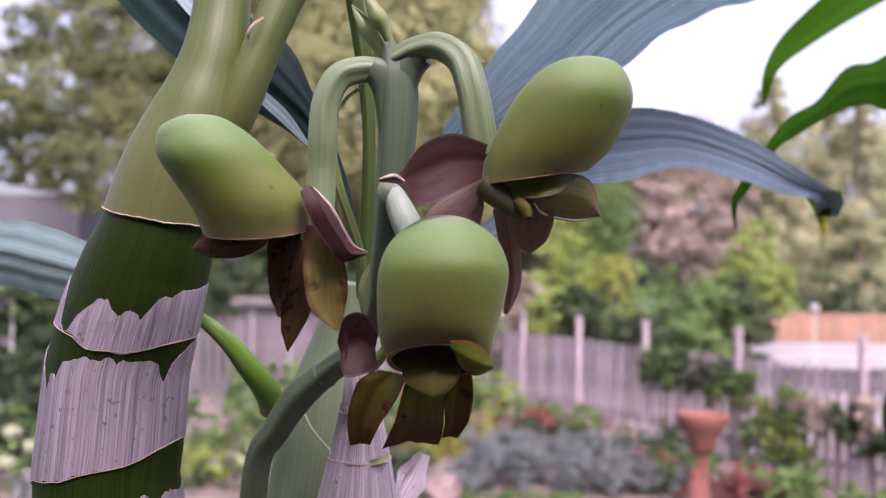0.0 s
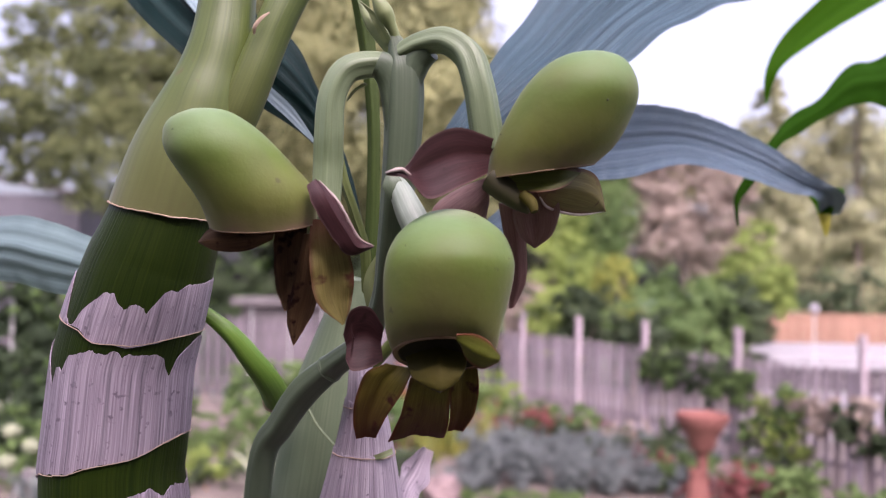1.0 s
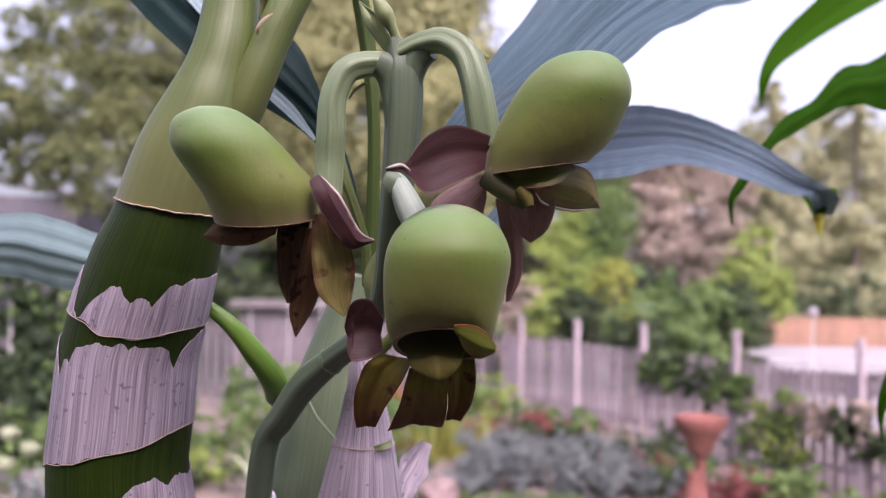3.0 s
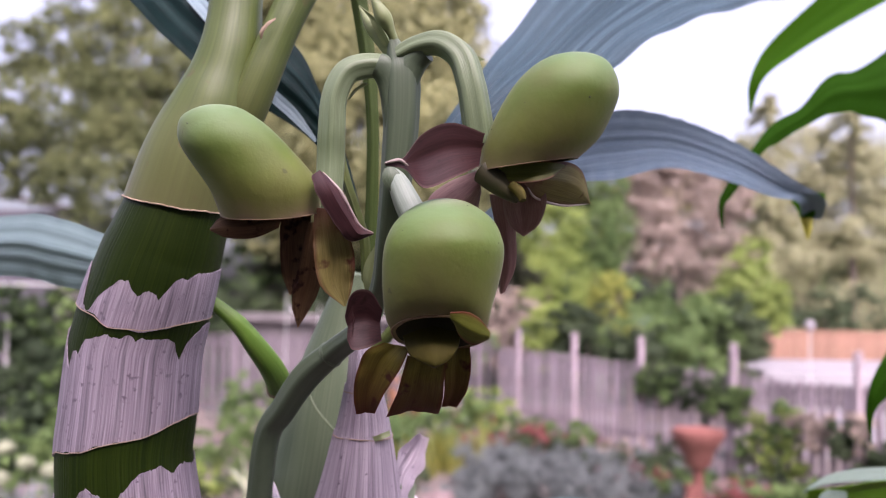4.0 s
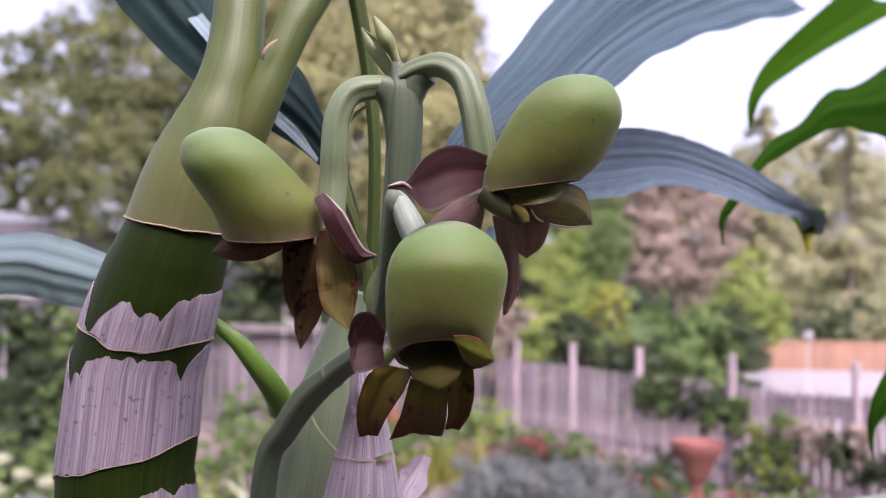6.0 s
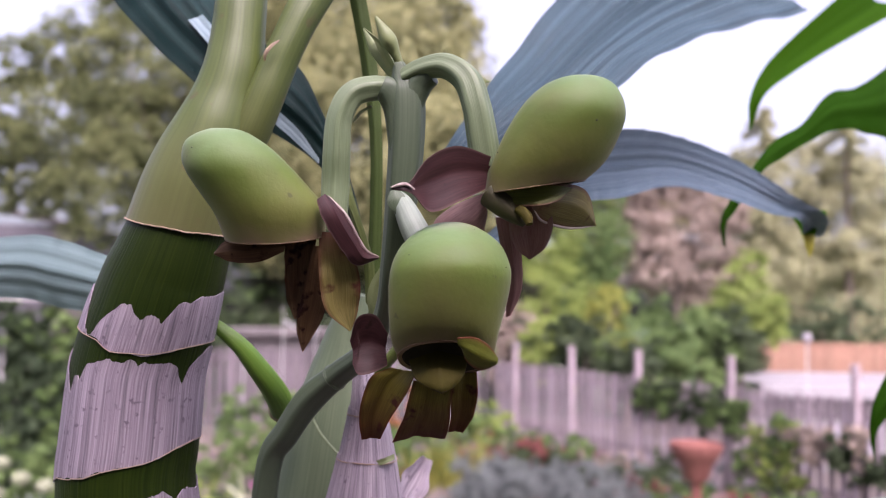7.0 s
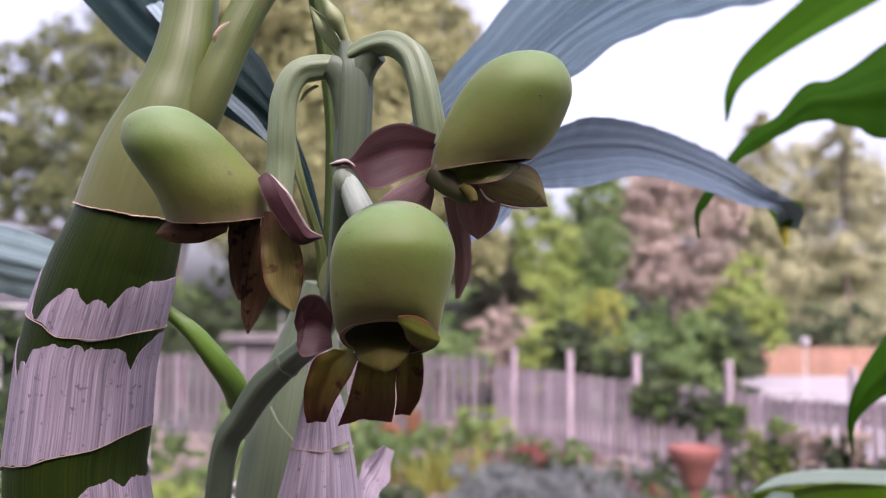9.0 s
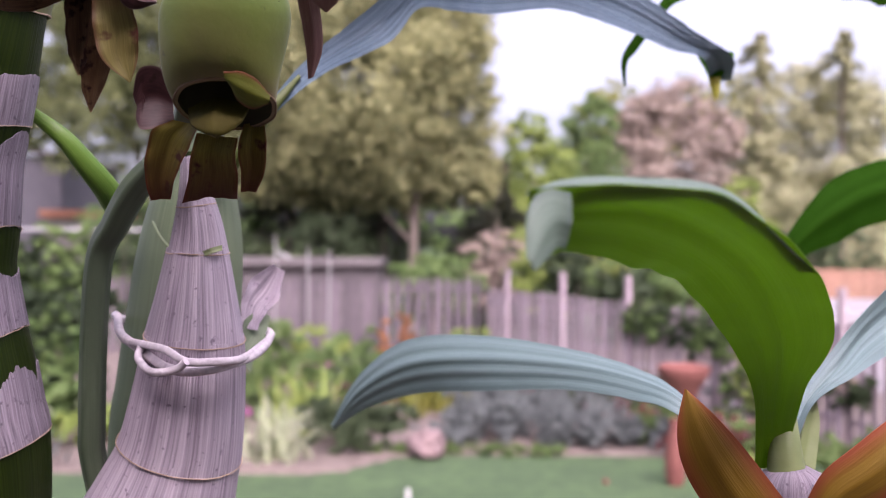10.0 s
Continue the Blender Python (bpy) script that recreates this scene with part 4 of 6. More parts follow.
for low, high, proud, seed in ((LOW_ONE, TOP_ONE, 0.0005, 3), (LOW_TWO, TOP_TWO, 0.0005, 8), ([(-1, 0.205), (1, 0.235)], [(-1, 0.285), (-0.2, 0.30), (0.1, 0.27), (0.5, 0.31), (1, 0.32)], 0.0005, 12), ([(-1, 0.10), (1, 0.12)], [(-1, 0.18), (0, 0.195), (0.3, 0.17), (1, 0.20)], 0.0005, 17)):
    part("papery_sheath", shell(AXIS, RADII, low, high, 0.0008, 0.0035, proud, seed, m=260), PAPER, bulb, "torn papery white sheath with grey streaks")
    part("sheath_rim", hem(AXIS, RADII, low, 0.0, 0.0009, 0.0005, 0.00016, seed, m=140), RIM, bulb)

AXIS = [(-0.0765, 0.3300, 2.6600), (-0.0602, 0.3220, 2.7102), (-0.0438, 0.3150, 2.7497), (-0.0364, 0.3120, 2.7708), (-0.0320, 0.3080, 2.7917), (-0.0293, 0.3050, 2.8120), (-0.0281, 0.3030, 2.8279), (-0.0276, 0.3020, 2.8436), (-0.0277, 0.3010, 2.8543), (-0.0287, 0.3000, 2.8649), (-0.0298, 0.3000, 2.8766)]
RADII = [0.0296, 0.0317, 0.0250, 0.0208, 0.0183, 0.0159, 0.0125, 0.0092, 0.0069, 0.0043, 0.0027]
white = part("pseudobulb", tube(AXIS, RADII, 70, 40), BULB, orchid, "slim orchid pseudobulb wrapped in white papery sheaths, tied with twine")
for s0, s1, seed, proud in ((0.0, 0.312, 31, 0.0008), (0.305, 0.515, 33, 0.0012), (0.505, 0.70, 35, 0.0012), (0.69, 0.86, 37, 0.0009), (0.84, 0.985, 39, 0.0006)):
    part("papery_sheath", shell(AXIS, RADII, s0, s1, 0.0005, 0.0022, proud, seed, m=140), PAPER_WHITE, white, "papery white sheath with fine long streaks")
    if s0:
        part("sheath_rim", hem(AXIS, RADII, s0, 0.0, 0.001, proud + 0.0003, 0.00022, seed), RIM, white)
part("dry_scrap", blade([(-0.0179, 0.3250, 2.8153), (-0.0176, 0.3300, 2.8265), (-0.0148, 0.3350, 2.8328), (-0.0082, 0.3400, 2.8375)], [(-0.0126, 0.3300, 2.8127), (-0.0104, 0.3350, 2.8188), (-0.0065, 0.3400, 2.8239), (-0.0050, 0.3450, 2.8348)], 24, 11, 0.25, 0.05, 4, ripple=0.06), PAPER_WHITE, white, "curled scrap of dry papery sheath")
part("green_patch", blade([(-0.0237, 0.2925, 2.8426), (-0.0206, 0.2922, 2.8438), (-0.0176, 0.2945, 2.8448)], [(-0.0225, 0.2920, 2.8412), (-0.0198, 0.2916, 2.8421), (-0.0173, 0.2938, 2.8430)], 14, 9, 0.2, 0.03, 3, ripple=0.05), BUD, white, "torn green patch at the sheath's edge")
part("dry_scrap", blade([(-0.0173, 0.3220, 2.8145), (-0.0158, 0.3300, 2.8180), (-0.0135, 0.3400, 2.8206)], [(-0.0140, 0.3220, 2.7978), (-0.0104, 0.3300, 2.8074), (-0.0096, 0.3400, 2.8173)], 16, 9, 0.2, 0.03, 3, ripple=0.05), BACKBULB, white)

green = part("pseudobulb", tube([(-0.0595, 0.3650, 2.6412), (-0.0546, 0.3620, 2.7594), (-0.0509, 0.3580, 2.7880), (-0.0470, 0.3550, 2.8159), (-0.0436, 0.3520, 2.8411), (-0.0416, 0.3500, 2.8614), (-0.0396, 0.3480, 2.8815), (-0.0368, 0.3450, 2.9012)],
     [0.0246, 0.0242, 0.0233, 0.0222, 0.0206, 0.0170, 0.0109, 0.0048], 50, 32), BACKBULB, orchid, "smooth grey-green pseudobulb behind the white one")
part("sheath_edge", tube([(-0.0506, 0.3250, 2.8533), (-0.0465, 0.3230, 2.8469), (-0.0371, 0.3220, 2.8371)], [0.0005] * 2, 16, 6), STALK, green)

twine = thing("twine_tie", "white cotton twine looped round the bulbs and knotted", "string")
part("strand", tube([(-0.0651, 0.3300, 2.8177), (-0.0586, 0.3150, 2.8128), (-0.0483, 0.3000, 2.8100), (-0.0344, 0.2860, 2.8049), (-0.0238, 0.2810, 2.8038), (-0.0133, 0.2830, 2.8055), (-0.0066, 0.2950, 2.8078), (-0.0063, 0.3200, 2.8106), (-0.0150, 0.3600, 2.8100), (-0.0405, 0.4000, 2.8100), (-0.0705, 0.4150, 2.8085), (-0.0831, 0.3900, 2.8118), (-0.0728, 0.3500, 2.8166), (-0.0651, 0.3300, 2.8177)],
     [0.0017] * 2, 90, 10, 0.12, 3, closed=True), TWINE, twine)
part("strand", tube([(-0.0506, 0.3020, 2.8110), (-0.0406, 0.2890, 2.8113), (-0.0317, 0.2800, 2.8108), (-0.0245, 0.2770, 2.8076), (-0.0151, 0.2790, 2.8074), (-0.0087, 0.2870, 2.8076), (-0.0060, 0.3120, 2.8104)], [0.0014] * 2, 50, 10, 0.12, 3), TWINE, twine)
part("knot", tube([(-0.0445, 0.2940, 2.8107), (-0.0434, 0.2880, 2.8071), (-0.0372, 0.2820, 2.8036), (-0.0281, 0.2770, 2.8049), (-0.0240, 0.2750, 2.8079)], [0.0014] * 2, 30, 10, 0.12, 3), TWINE, twine)


# ---- leaves of the orchid ----
def leaf(label, a, b, mat, plant=None, under=None, **k):
    return part("leaf", blade(a, b, **k), mat, plant or orchid, label, under=under)


leaf("broad blue-green pleated orchid leaf rising behind the flowers",
     [(-0.0049, 0.3150, 2.9500), (0.0099, 0.3300, 2.9765), (0.0226, 0.3500, 2.9975), (0.0383, 0.3700, 3.0224), (0.0653, 0.4000, 3.0605), (0.1138, 0.4400, 3.1113)], [(0.0082, 0.3100, 2.9468), (0.0395, 0.3150, 2.9678), (0.0655, 0.3300, 2.9840), (0.0894, 0.3500, 3.0042), (0.1235, 0.3800, 3.0241), (0.1789, 0.4200, 3.0477)],
     BLADE, n=60, m=81, keel=0.05, pleat=0.022, pleats=9, ripple=0.014)
arch = leaf("long arching orchid leaf with sky sheen in its blue-green and a yellow tip",
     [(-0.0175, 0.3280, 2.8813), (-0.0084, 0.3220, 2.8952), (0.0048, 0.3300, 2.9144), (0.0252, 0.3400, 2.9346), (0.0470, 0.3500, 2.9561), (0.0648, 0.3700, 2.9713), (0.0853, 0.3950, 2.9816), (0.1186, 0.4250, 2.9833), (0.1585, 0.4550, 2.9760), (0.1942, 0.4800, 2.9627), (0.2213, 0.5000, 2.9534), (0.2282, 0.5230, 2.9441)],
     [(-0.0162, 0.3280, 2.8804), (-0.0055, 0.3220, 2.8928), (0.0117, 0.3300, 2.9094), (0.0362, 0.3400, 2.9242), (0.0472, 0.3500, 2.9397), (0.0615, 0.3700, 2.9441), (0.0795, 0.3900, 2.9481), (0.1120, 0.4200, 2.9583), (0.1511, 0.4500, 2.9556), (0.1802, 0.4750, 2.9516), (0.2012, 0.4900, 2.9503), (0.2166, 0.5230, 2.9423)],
     BLADE_ARCH_SHEEN, n=80, m=61, keel=0.12, pleat=0.011, pleats=6, ripple=0.03)
part("leaf_stalk", tube([(-0.0290, 0.3350, 2.8673), (-0.0175, 0.3280, 2.8808), (-0.0065, 0.3205, 2.8942), (0.0032, 0.3270, 2.9081)], [0.0023, 0.0023, 0.0021, 0.0008], 24, 12), SLIM, arch, "green stalk of the arching leaf")
part("green_tip", blade([(0.2044, 0.5124, 2.9591), (0.2064, 0.5124, 2.9538), (0.2111, 0.5129, 2.9455), (0.2137, 0.5129, 2.9377)], [(0.2259, 0.5124, 2.9588), (0.2259, 0.5124, 2.9555), (0.2209, 0.5129, 2.9469), (0.2176, 0.5129, 2.9377)], 20, 9, 0.1, 0.01, 2, ripple=0.03), BLADE_BRIGHT, arch, "fading green end of the leaf")
part("yellow_tip", blade([(0.2107, 0.5105, 2.9436), (0.2127, 0.5105, 2.9368), (0.2148, 0.5109, 2.9310)], [(0.2179, 0.5105, 2.9437), (0.2175, 0.5105, 2.9369), (0.2158, 0.5109, 2.9310)], 12, 9, 0.1, 0.0), YELLOW, arch, "dying yellow leaf tip")
leaf("blue-green pleated orchid leaf bending out from a fresh green base",
     [(-0.0874, 0.3100, 2.8917), (-0.0981, 0.3150, 2.9005), (-0.1140, 0.3250, 2.9097), (-0.1377, 0.3450, 2.9151), (-0.1636, 0.3600, 2.9228), (-0.1897, 0.3750, 2.9257), (-0.2596, 0.4100, 2.9196)], [(-0.0878, 0.3050, 2.8850), (-0.0982, 0.3100, 2.8886), (-0.1138, 0.3200, 2.8911), (-0.1362, 0.3400, 2.8918), (-0.1604, 0.3550, 2.8939), (-0.1862, 0.3700, 2.8981), (-0.2525, 0.4000, 2.8987)],
     BLADE_SHEEN, n=70, m=41, keel=0.16, pleat=0.014, pleats=4, ripple=0.02)
part("leaf_base", tube([(-0.0861, 0.3000, 2.8911), (-0.0744, 0.3010, 2.8818), (-0.0678, 0.3050, 2.8730), (-0.0632, 0.3120, 2.8647), (-0.0613, 0.3220, 2.8566)], [0.0020, 0.0032, 0.0041, 0.0047, 0.0052], 40, 20, 0.10, 3), LEAF_BASE, green, "fresh green folded leaf base")
part("base_scar", tube([(-0.0615, 0.3210, 2.8574), (-0.0614, 0.3223, 2.8564)], [0.0053, 0.0054], 4, 20), RIM, green)
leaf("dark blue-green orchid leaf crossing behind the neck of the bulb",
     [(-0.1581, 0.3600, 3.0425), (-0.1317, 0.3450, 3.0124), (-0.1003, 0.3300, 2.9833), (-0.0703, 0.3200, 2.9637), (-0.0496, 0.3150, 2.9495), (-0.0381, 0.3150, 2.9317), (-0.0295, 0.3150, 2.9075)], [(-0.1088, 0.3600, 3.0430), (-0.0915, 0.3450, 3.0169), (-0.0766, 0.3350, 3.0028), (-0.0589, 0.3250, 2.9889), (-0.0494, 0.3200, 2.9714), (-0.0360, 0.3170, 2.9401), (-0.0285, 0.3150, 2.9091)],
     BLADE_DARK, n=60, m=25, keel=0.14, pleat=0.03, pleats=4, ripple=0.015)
part("midrib", blade([(-0.1001, 0.3340, 3.0130), (-0.0824, 0.3220, 2.9922), (-0.0693, 0.3140, 2.9740), (-0.0562, 0.3090, 2.9614), (-0.0478, 0.3060, 2.9499)], [(-0.1060, 0.3340, 3.0107), (-0.0870, 0.3220, 2.9890), (-0.0710, 0.3140, 2.9694), (-0.0585, 0.3090, 2.9579), (-0.0480, 0.3060, 2.9482)], 40, 13, 0.1, 0.03, 2), MIDRIB, orchid, "pale blue-green fold along the dark leaf")
leaf("narrow dark green orchid leaf standing behind the stalk",
     [(-0.0377, 0.3000, 3.0105), (-0.0330, 0.3000, 2.9869), (-0.0288, 0.2980, 2.9591), (-0.0280, 0.2970, 2.9320), (-0.0285, 0.2970, 2.9052), (-0.0270, 0.2970, 2.8881)], [(-0.0315, 0.3000, 3.0106), (-0.0264, 0.2990, 2.9828), (-0.0240, 0.2970, 2.9551), (-0.0235, 0.2960, 2.9319), (-0.0238, 0.2960, 2.9052), (-0.0245, 0.2960, 2.8882)],
     BLADE_OLIVE, n=40, m=11, keel=0.2, pleat=0.03, pleats=2)
leaf("slim olive-green orchid leaf behind the hanging petals",
     [(-0.0385, 0.2750, 2.9515), (-0.0356, 0.2740, 2.9361), (-0.0310, 0.2730, 2.9210), (-0.0277, 0.2730, 2.9098), (-0.0268, 0.2740, 2.8968)], [(-0.0354, 0.2740, 2.9475), (-0.0315, 0.2720, 2.9321), (-0.0271, 0.2720, 2.9191), (-0.0240, 0.2730, 2.9080), (-0.0249, 0.2740, 2.8950)],
     SLIM, n=40, m=11, keel=0.2, pleat=0.02, pleats=2)
leaf("short yellow-green shoot against the stalk", [(-0.0223, 0.2700, 2.9079), (-0.0251, 0.2710, 2.9031), (-0.0262, 0.2720, 2.8978), (-0.0248, 0.2740, 2.8899)], [(-0.0209, 0.2700, 2.9066), (-0.0216, 0.2710, 2.9014), (-0.0223, 0.2720, 2.8961), (-0.0234, 0.2740, 2.8899)], BUD, n=20, m=9)

# ---- leaves of the farther plant ----
leafy = thing("orchid_plant", "leafy green orchid without flowers in a pot beyond", "orchid")
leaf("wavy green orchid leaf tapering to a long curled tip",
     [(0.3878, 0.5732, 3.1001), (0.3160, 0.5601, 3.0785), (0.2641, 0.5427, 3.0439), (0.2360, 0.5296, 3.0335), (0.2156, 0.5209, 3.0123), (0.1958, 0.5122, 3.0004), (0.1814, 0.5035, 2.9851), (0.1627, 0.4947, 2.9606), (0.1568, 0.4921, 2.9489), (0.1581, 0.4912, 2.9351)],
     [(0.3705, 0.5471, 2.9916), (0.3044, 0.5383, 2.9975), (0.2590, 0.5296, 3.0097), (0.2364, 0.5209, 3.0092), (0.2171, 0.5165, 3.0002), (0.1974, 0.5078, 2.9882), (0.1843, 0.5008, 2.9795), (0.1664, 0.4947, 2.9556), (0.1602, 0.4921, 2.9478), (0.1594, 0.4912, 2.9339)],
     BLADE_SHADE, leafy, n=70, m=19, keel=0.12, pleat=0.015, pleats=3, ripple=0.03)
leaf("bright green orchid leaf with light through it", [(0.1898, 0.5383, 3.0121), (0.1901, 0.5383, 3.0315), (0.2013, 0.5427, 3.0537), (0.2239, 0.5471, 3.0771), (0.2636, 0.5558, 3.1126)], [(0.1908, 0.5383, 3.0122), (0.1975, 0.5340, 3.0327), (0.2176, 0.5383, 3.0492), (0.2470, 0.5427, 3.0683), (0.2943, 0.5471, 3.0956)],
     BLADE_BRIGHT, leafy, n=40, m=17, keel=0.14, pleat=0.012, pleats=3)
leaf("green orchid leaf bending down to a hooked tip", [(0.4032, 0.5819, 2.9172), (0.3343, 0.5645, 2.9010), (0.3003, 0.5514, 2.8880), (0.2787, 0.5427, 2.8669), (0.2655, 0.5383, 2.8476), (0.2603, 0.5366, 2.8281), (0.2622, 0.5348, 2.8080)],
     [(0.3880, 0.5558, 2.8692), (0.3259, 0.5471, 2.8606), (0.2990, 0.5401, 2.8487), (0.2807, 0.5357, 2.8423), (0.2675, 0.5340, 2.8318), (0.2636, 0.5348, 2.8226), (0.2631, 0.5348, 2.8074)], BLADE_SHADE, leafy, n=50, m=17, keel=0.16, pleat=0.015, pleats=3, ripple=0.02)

# ---- the young plant beside ----
young = thing("young_orchid", "young orchid shoot with arching leaves and flared orange-brown bracts", "orchid")
leaf("bright green arching leaf of the young plant, underside lit through",
     [(0.1565, 0.2750, 2.7748), (0.1510, 0.2612, 2.8004), (0.1373, 0.2430, 2.8185), (0.1157, 0.2152, 2.8362), (0.0982, 0.1930, 2.8408), (0.0821, 0.1710, 2.8440), (0.0729, 0.1544, 2.8414)], [(0.1665, 0.2780, 2.7742), (0.1667, 0.2612, 2.8022), (0.1625, 0.2322, 2.8205), (0.1409, 0.1920, 2.8398), (0.1098, 0.1576, 2.8541), (0.0887, 0.1532, 2.8562), (0.0716, 0.1498, 2.8551)],
     BLADE_FRESH, young, n=70, m=25, keel=0.10, pleat=0.012, pleats=3, ripple=0.01)
# strips that carry the painted sky sheen over the green leaf
part("leaf_half", blade([(0.1412, 0.1928, 2.8395), (0.1101, 0.1584, 2.8539), (0.0889, 0.1540, 2.8561), (0.0772, 0.1524, 2.8558), (0.0717, 0.1506, 2.8549)], [(0.1398, 0.1974, 2.8415), (0.1116, 0.1630, 2.8557), (0.0919, 0.1586, 2.8580), (0.0786, 0.1552, 2.8573), (0.0710, 0.1516, 2.8542)], 40, 11, 0.05, 0.01, 3), BLADE_SKYWARD, young, "upper side of the arching leaf with sky sheen in its grey-green")
part("leaf_tip", blade([(0.0790, 0.1506, 2.8547), (0.0742, 0.1488, 2.8550), (0.0709, 0.1462, 2.8513), (0.0703, 0.1436, 2.8431)], [(0.0784, 0.1526, 2.8446), (0.0764, 0.1498, 2.8446), (0.0748, 0.1472, 2.8431), (0.0718, 0.1436, 2.8406)], 24, 11, 0.1, 0.01, 3), BLADE_SKYWARD, young, "drooping tip of the arching leaf with sky sheen in its grey-green")
leaf("grey-green arching leaf of the young plant drooping to a point",
     [(0.1664, 0.2850, 2.7687), (0.1421, 0.2950, 2.7920), (0.1311, 0.3100, 2.8000), (0.1079, 0.3300, 2.8060), (0.0728, 0.3550, 2.8089), (0.0424, 0.3750, 2.8048), (0.0209, 0.3880, 2.7877), (0.0077, 0.3980, 2.7639)], [(0.1609, 0.2800, 2.7663), (0.1364, 0.2880, 2.7888), (0.1234, 0.3020, 2.7920), (0.1026, 0.3220, 2.7923), (0.0725, 0.3450, 2.7880), (0.0475, 0.3680, 2.7831), (0.0249, 0.3860, 2.7738), (0.0092, 0.3980, 2.7619)],
     BLADE_SHEEN, young, n=70, m=25, keel=0.16, pleat=0.02, pleats=4, ripple=0.01)
leaf("grey-green leaf of the young plant reaching up", [(0.1691, 0.2850, 2.7780), (0.1757, 0.2900, 2.7940), (0.1928, 0.3000, 2.8115), (0.2202, 0.3200, 2.8303), (0.2753, 0.3600, 2.8595)], [(0.1708, 0.2820, 2.7769), (0.1793, 0.2850, 2.7939), (0.1955, 0.2920, 2.8017), (0.2144, 0.3080, 2.8072), (0.2638, 0.3400, 2.8235)],
     BLADE_SHEEN, young, n=40, m=19, keel=0.2, pleat=0.02, pleats=4)
part("shoot_base", tube([(0.1689, 0.2750, 2.6724), (0.1686, 0.2750, 2.7515), (0.1677, 0.2730, 2.7647), (0.1673, 0.2720, 2.7721), (0.1672, 0.2720, 2.7763)], [0.0165, 0.0160, 0.0132, 0.0118, 0.0052], 24, 24), PAPER, young)
part("stem", tube([(0.1655, 0.2720, 2.7721), (0.1654, 0.2740, 2.7823), (0.1665, 0.2780, 2.7932)], [0.0063, 0.0052, 0.0038], 20, 18, 0.05, 5), BUD, young)
part("bract", blade([(0.1539, 0.2650, 2.7478), (0.1375, 0.2600, 2.7656), (0.1292, 0.2580, 2.7789), (0.1271, 0.2580, 2.7907), (0.1292, 0.2580, 2.8028)], [(0.1630, 0.2620, 2.7660), (0.1536, 0.2590, 2.7774), (0.1457, 0.2570, 2.7868), (0.1381, 0.2570, 2.7951), (0.1300, 0.2580, 2.8025)], 30, 15, -0.14, 0.01, 3, 0.0012), BRACT, young, "flared orange-brown dry bract")
part("bract", blade([(0.1657, 0.2600, 2.7666), (0.1703, 0.2570, 2.7780), (0.1786, 0.2550, 2.7862), (0.1883, 0.2550, 2.7940), (0.2036, 0.2580, 2.8029)], [(0.1718, 0.2620, 2.7489), (0.1784, 0.2580, 2.7639), (0.1889, 0.2560, 2.7713), (0.1976, 0.2560, 2.7797), (0.2046, 0.2580, 2.8013)], 30, 15, -0.14, 0.01, 3, 0.0012), BRACT, young, "flared orange-brown dry bract")
part("bract", blade([(0.1710, 0.2800, 2.7700), (0.1738, 0.2840, 2.7783), (0.1777, 0.2880, 2.7877), (0.1813, 0.2900, 2.7940)], [(0.1782, 0.2820, 2.7696), (0.1805, 0.2850, 2.7781), (0.1825, 0.2880, 2.7868), (0.1825, 0.2900, 2.7936)], 16, 9, 0.2), BUD, young)


# ---- pots, stand and terrace under the plants ----
def pot(x, y, z, r, h, label):
    ob = thing("flower_pot", label, "pot", "pots on the stand")
    part("pot_wall", lathe([(r * 0.72, 0), (r * 0.93, h * 0.8), (r * 0.95, h * 0.8), (r * 1.0, h * 0.81), (r * 1.02, h), (r * 0.94, h), (r * 0.92, h * 0.85)], (x, y, z)), CLAY, ob)
    part("potting_bark", lathe([(r * 0.6, h * 0.6), (r * 0.93, h * 0.86), (r * 0.5, h * 0.9), (0.01, h * 0.91)], (x, y, z)), BARK, ob)


STAND = 2.47
pot(-0.06, 0.345, STAND, 0.135, 0.20, "terracotta pot of the flowering orchid")
pot(0.20, 0.30, STAND, 0.085, 0.19, "terracotta pot of the young plant")
pot(0.375, 0.573, STAND, 0.10, 0.19, "terracotta pot of the leafy orchid")
part("stem", tube([(0.375, 0.573, STAND + 0.15), (0.375, 0.573, 2.80), (0.367, 0.573, 2.94), (0.358, 0.573, 3.07)], [0.02, 0.018, 0.014, 0.01], 30, 14), SHEATH, leafy)
bench = thing("plant_stand", "plain wooden stand under the flower pots", "stand")
part("top", box(-0.35, 0.65, 0.15, 0.82, STAND - 0.03, STAND - 0.001), DECK, bench)
for x in (-0.3, 0.56):
    for y in (0.2, 0.73):
        part("leg", box(x, x + 0.05, y, y + 0.05, 1.30, STAND - 0.03), DECK, bench)


# ---- ground and house side ----
def sheet(name, x0, x1, y0, y1, nx, ny, height, mat, label, category, parent=None):
    xs, ys = np.linspace(x0, x1, nx), np.linspace(y0, y1, ny)
    v = [(x, y, height(x, y)) for y in ys for x in xs]
    f = [(j * nx + i, j * nx + i + 1, (j + 1) * nx + i + 1, (j + 1) * nx + i) for j in range(ny - 1) for i in range(nx - 1)]
    return tagged(part(name, (v, f), mat, parent), label, category, kind="structure")


sheet("ground", -2000, 2000, -300, 3000, 80, 80, lambda x, y: 0.0, GRASS, "mown green lawn and land to the horizon", "ground")
sheet("garden_bed", -16, 9, 11.2, 26, 120, 110, lambda x, y: 0.05 + 0.06 * noise.noise((x * 0.8, y * 0.8, 0)) - (0.12 if y < 11.3 + 1.05 / (1 + math.exp(-(x + 0.75) * 5)) or x > 8.9 or x < -15.9 or y > 25.9 else 0), SOIL, "bare brown soil of the garden bed", "soil")
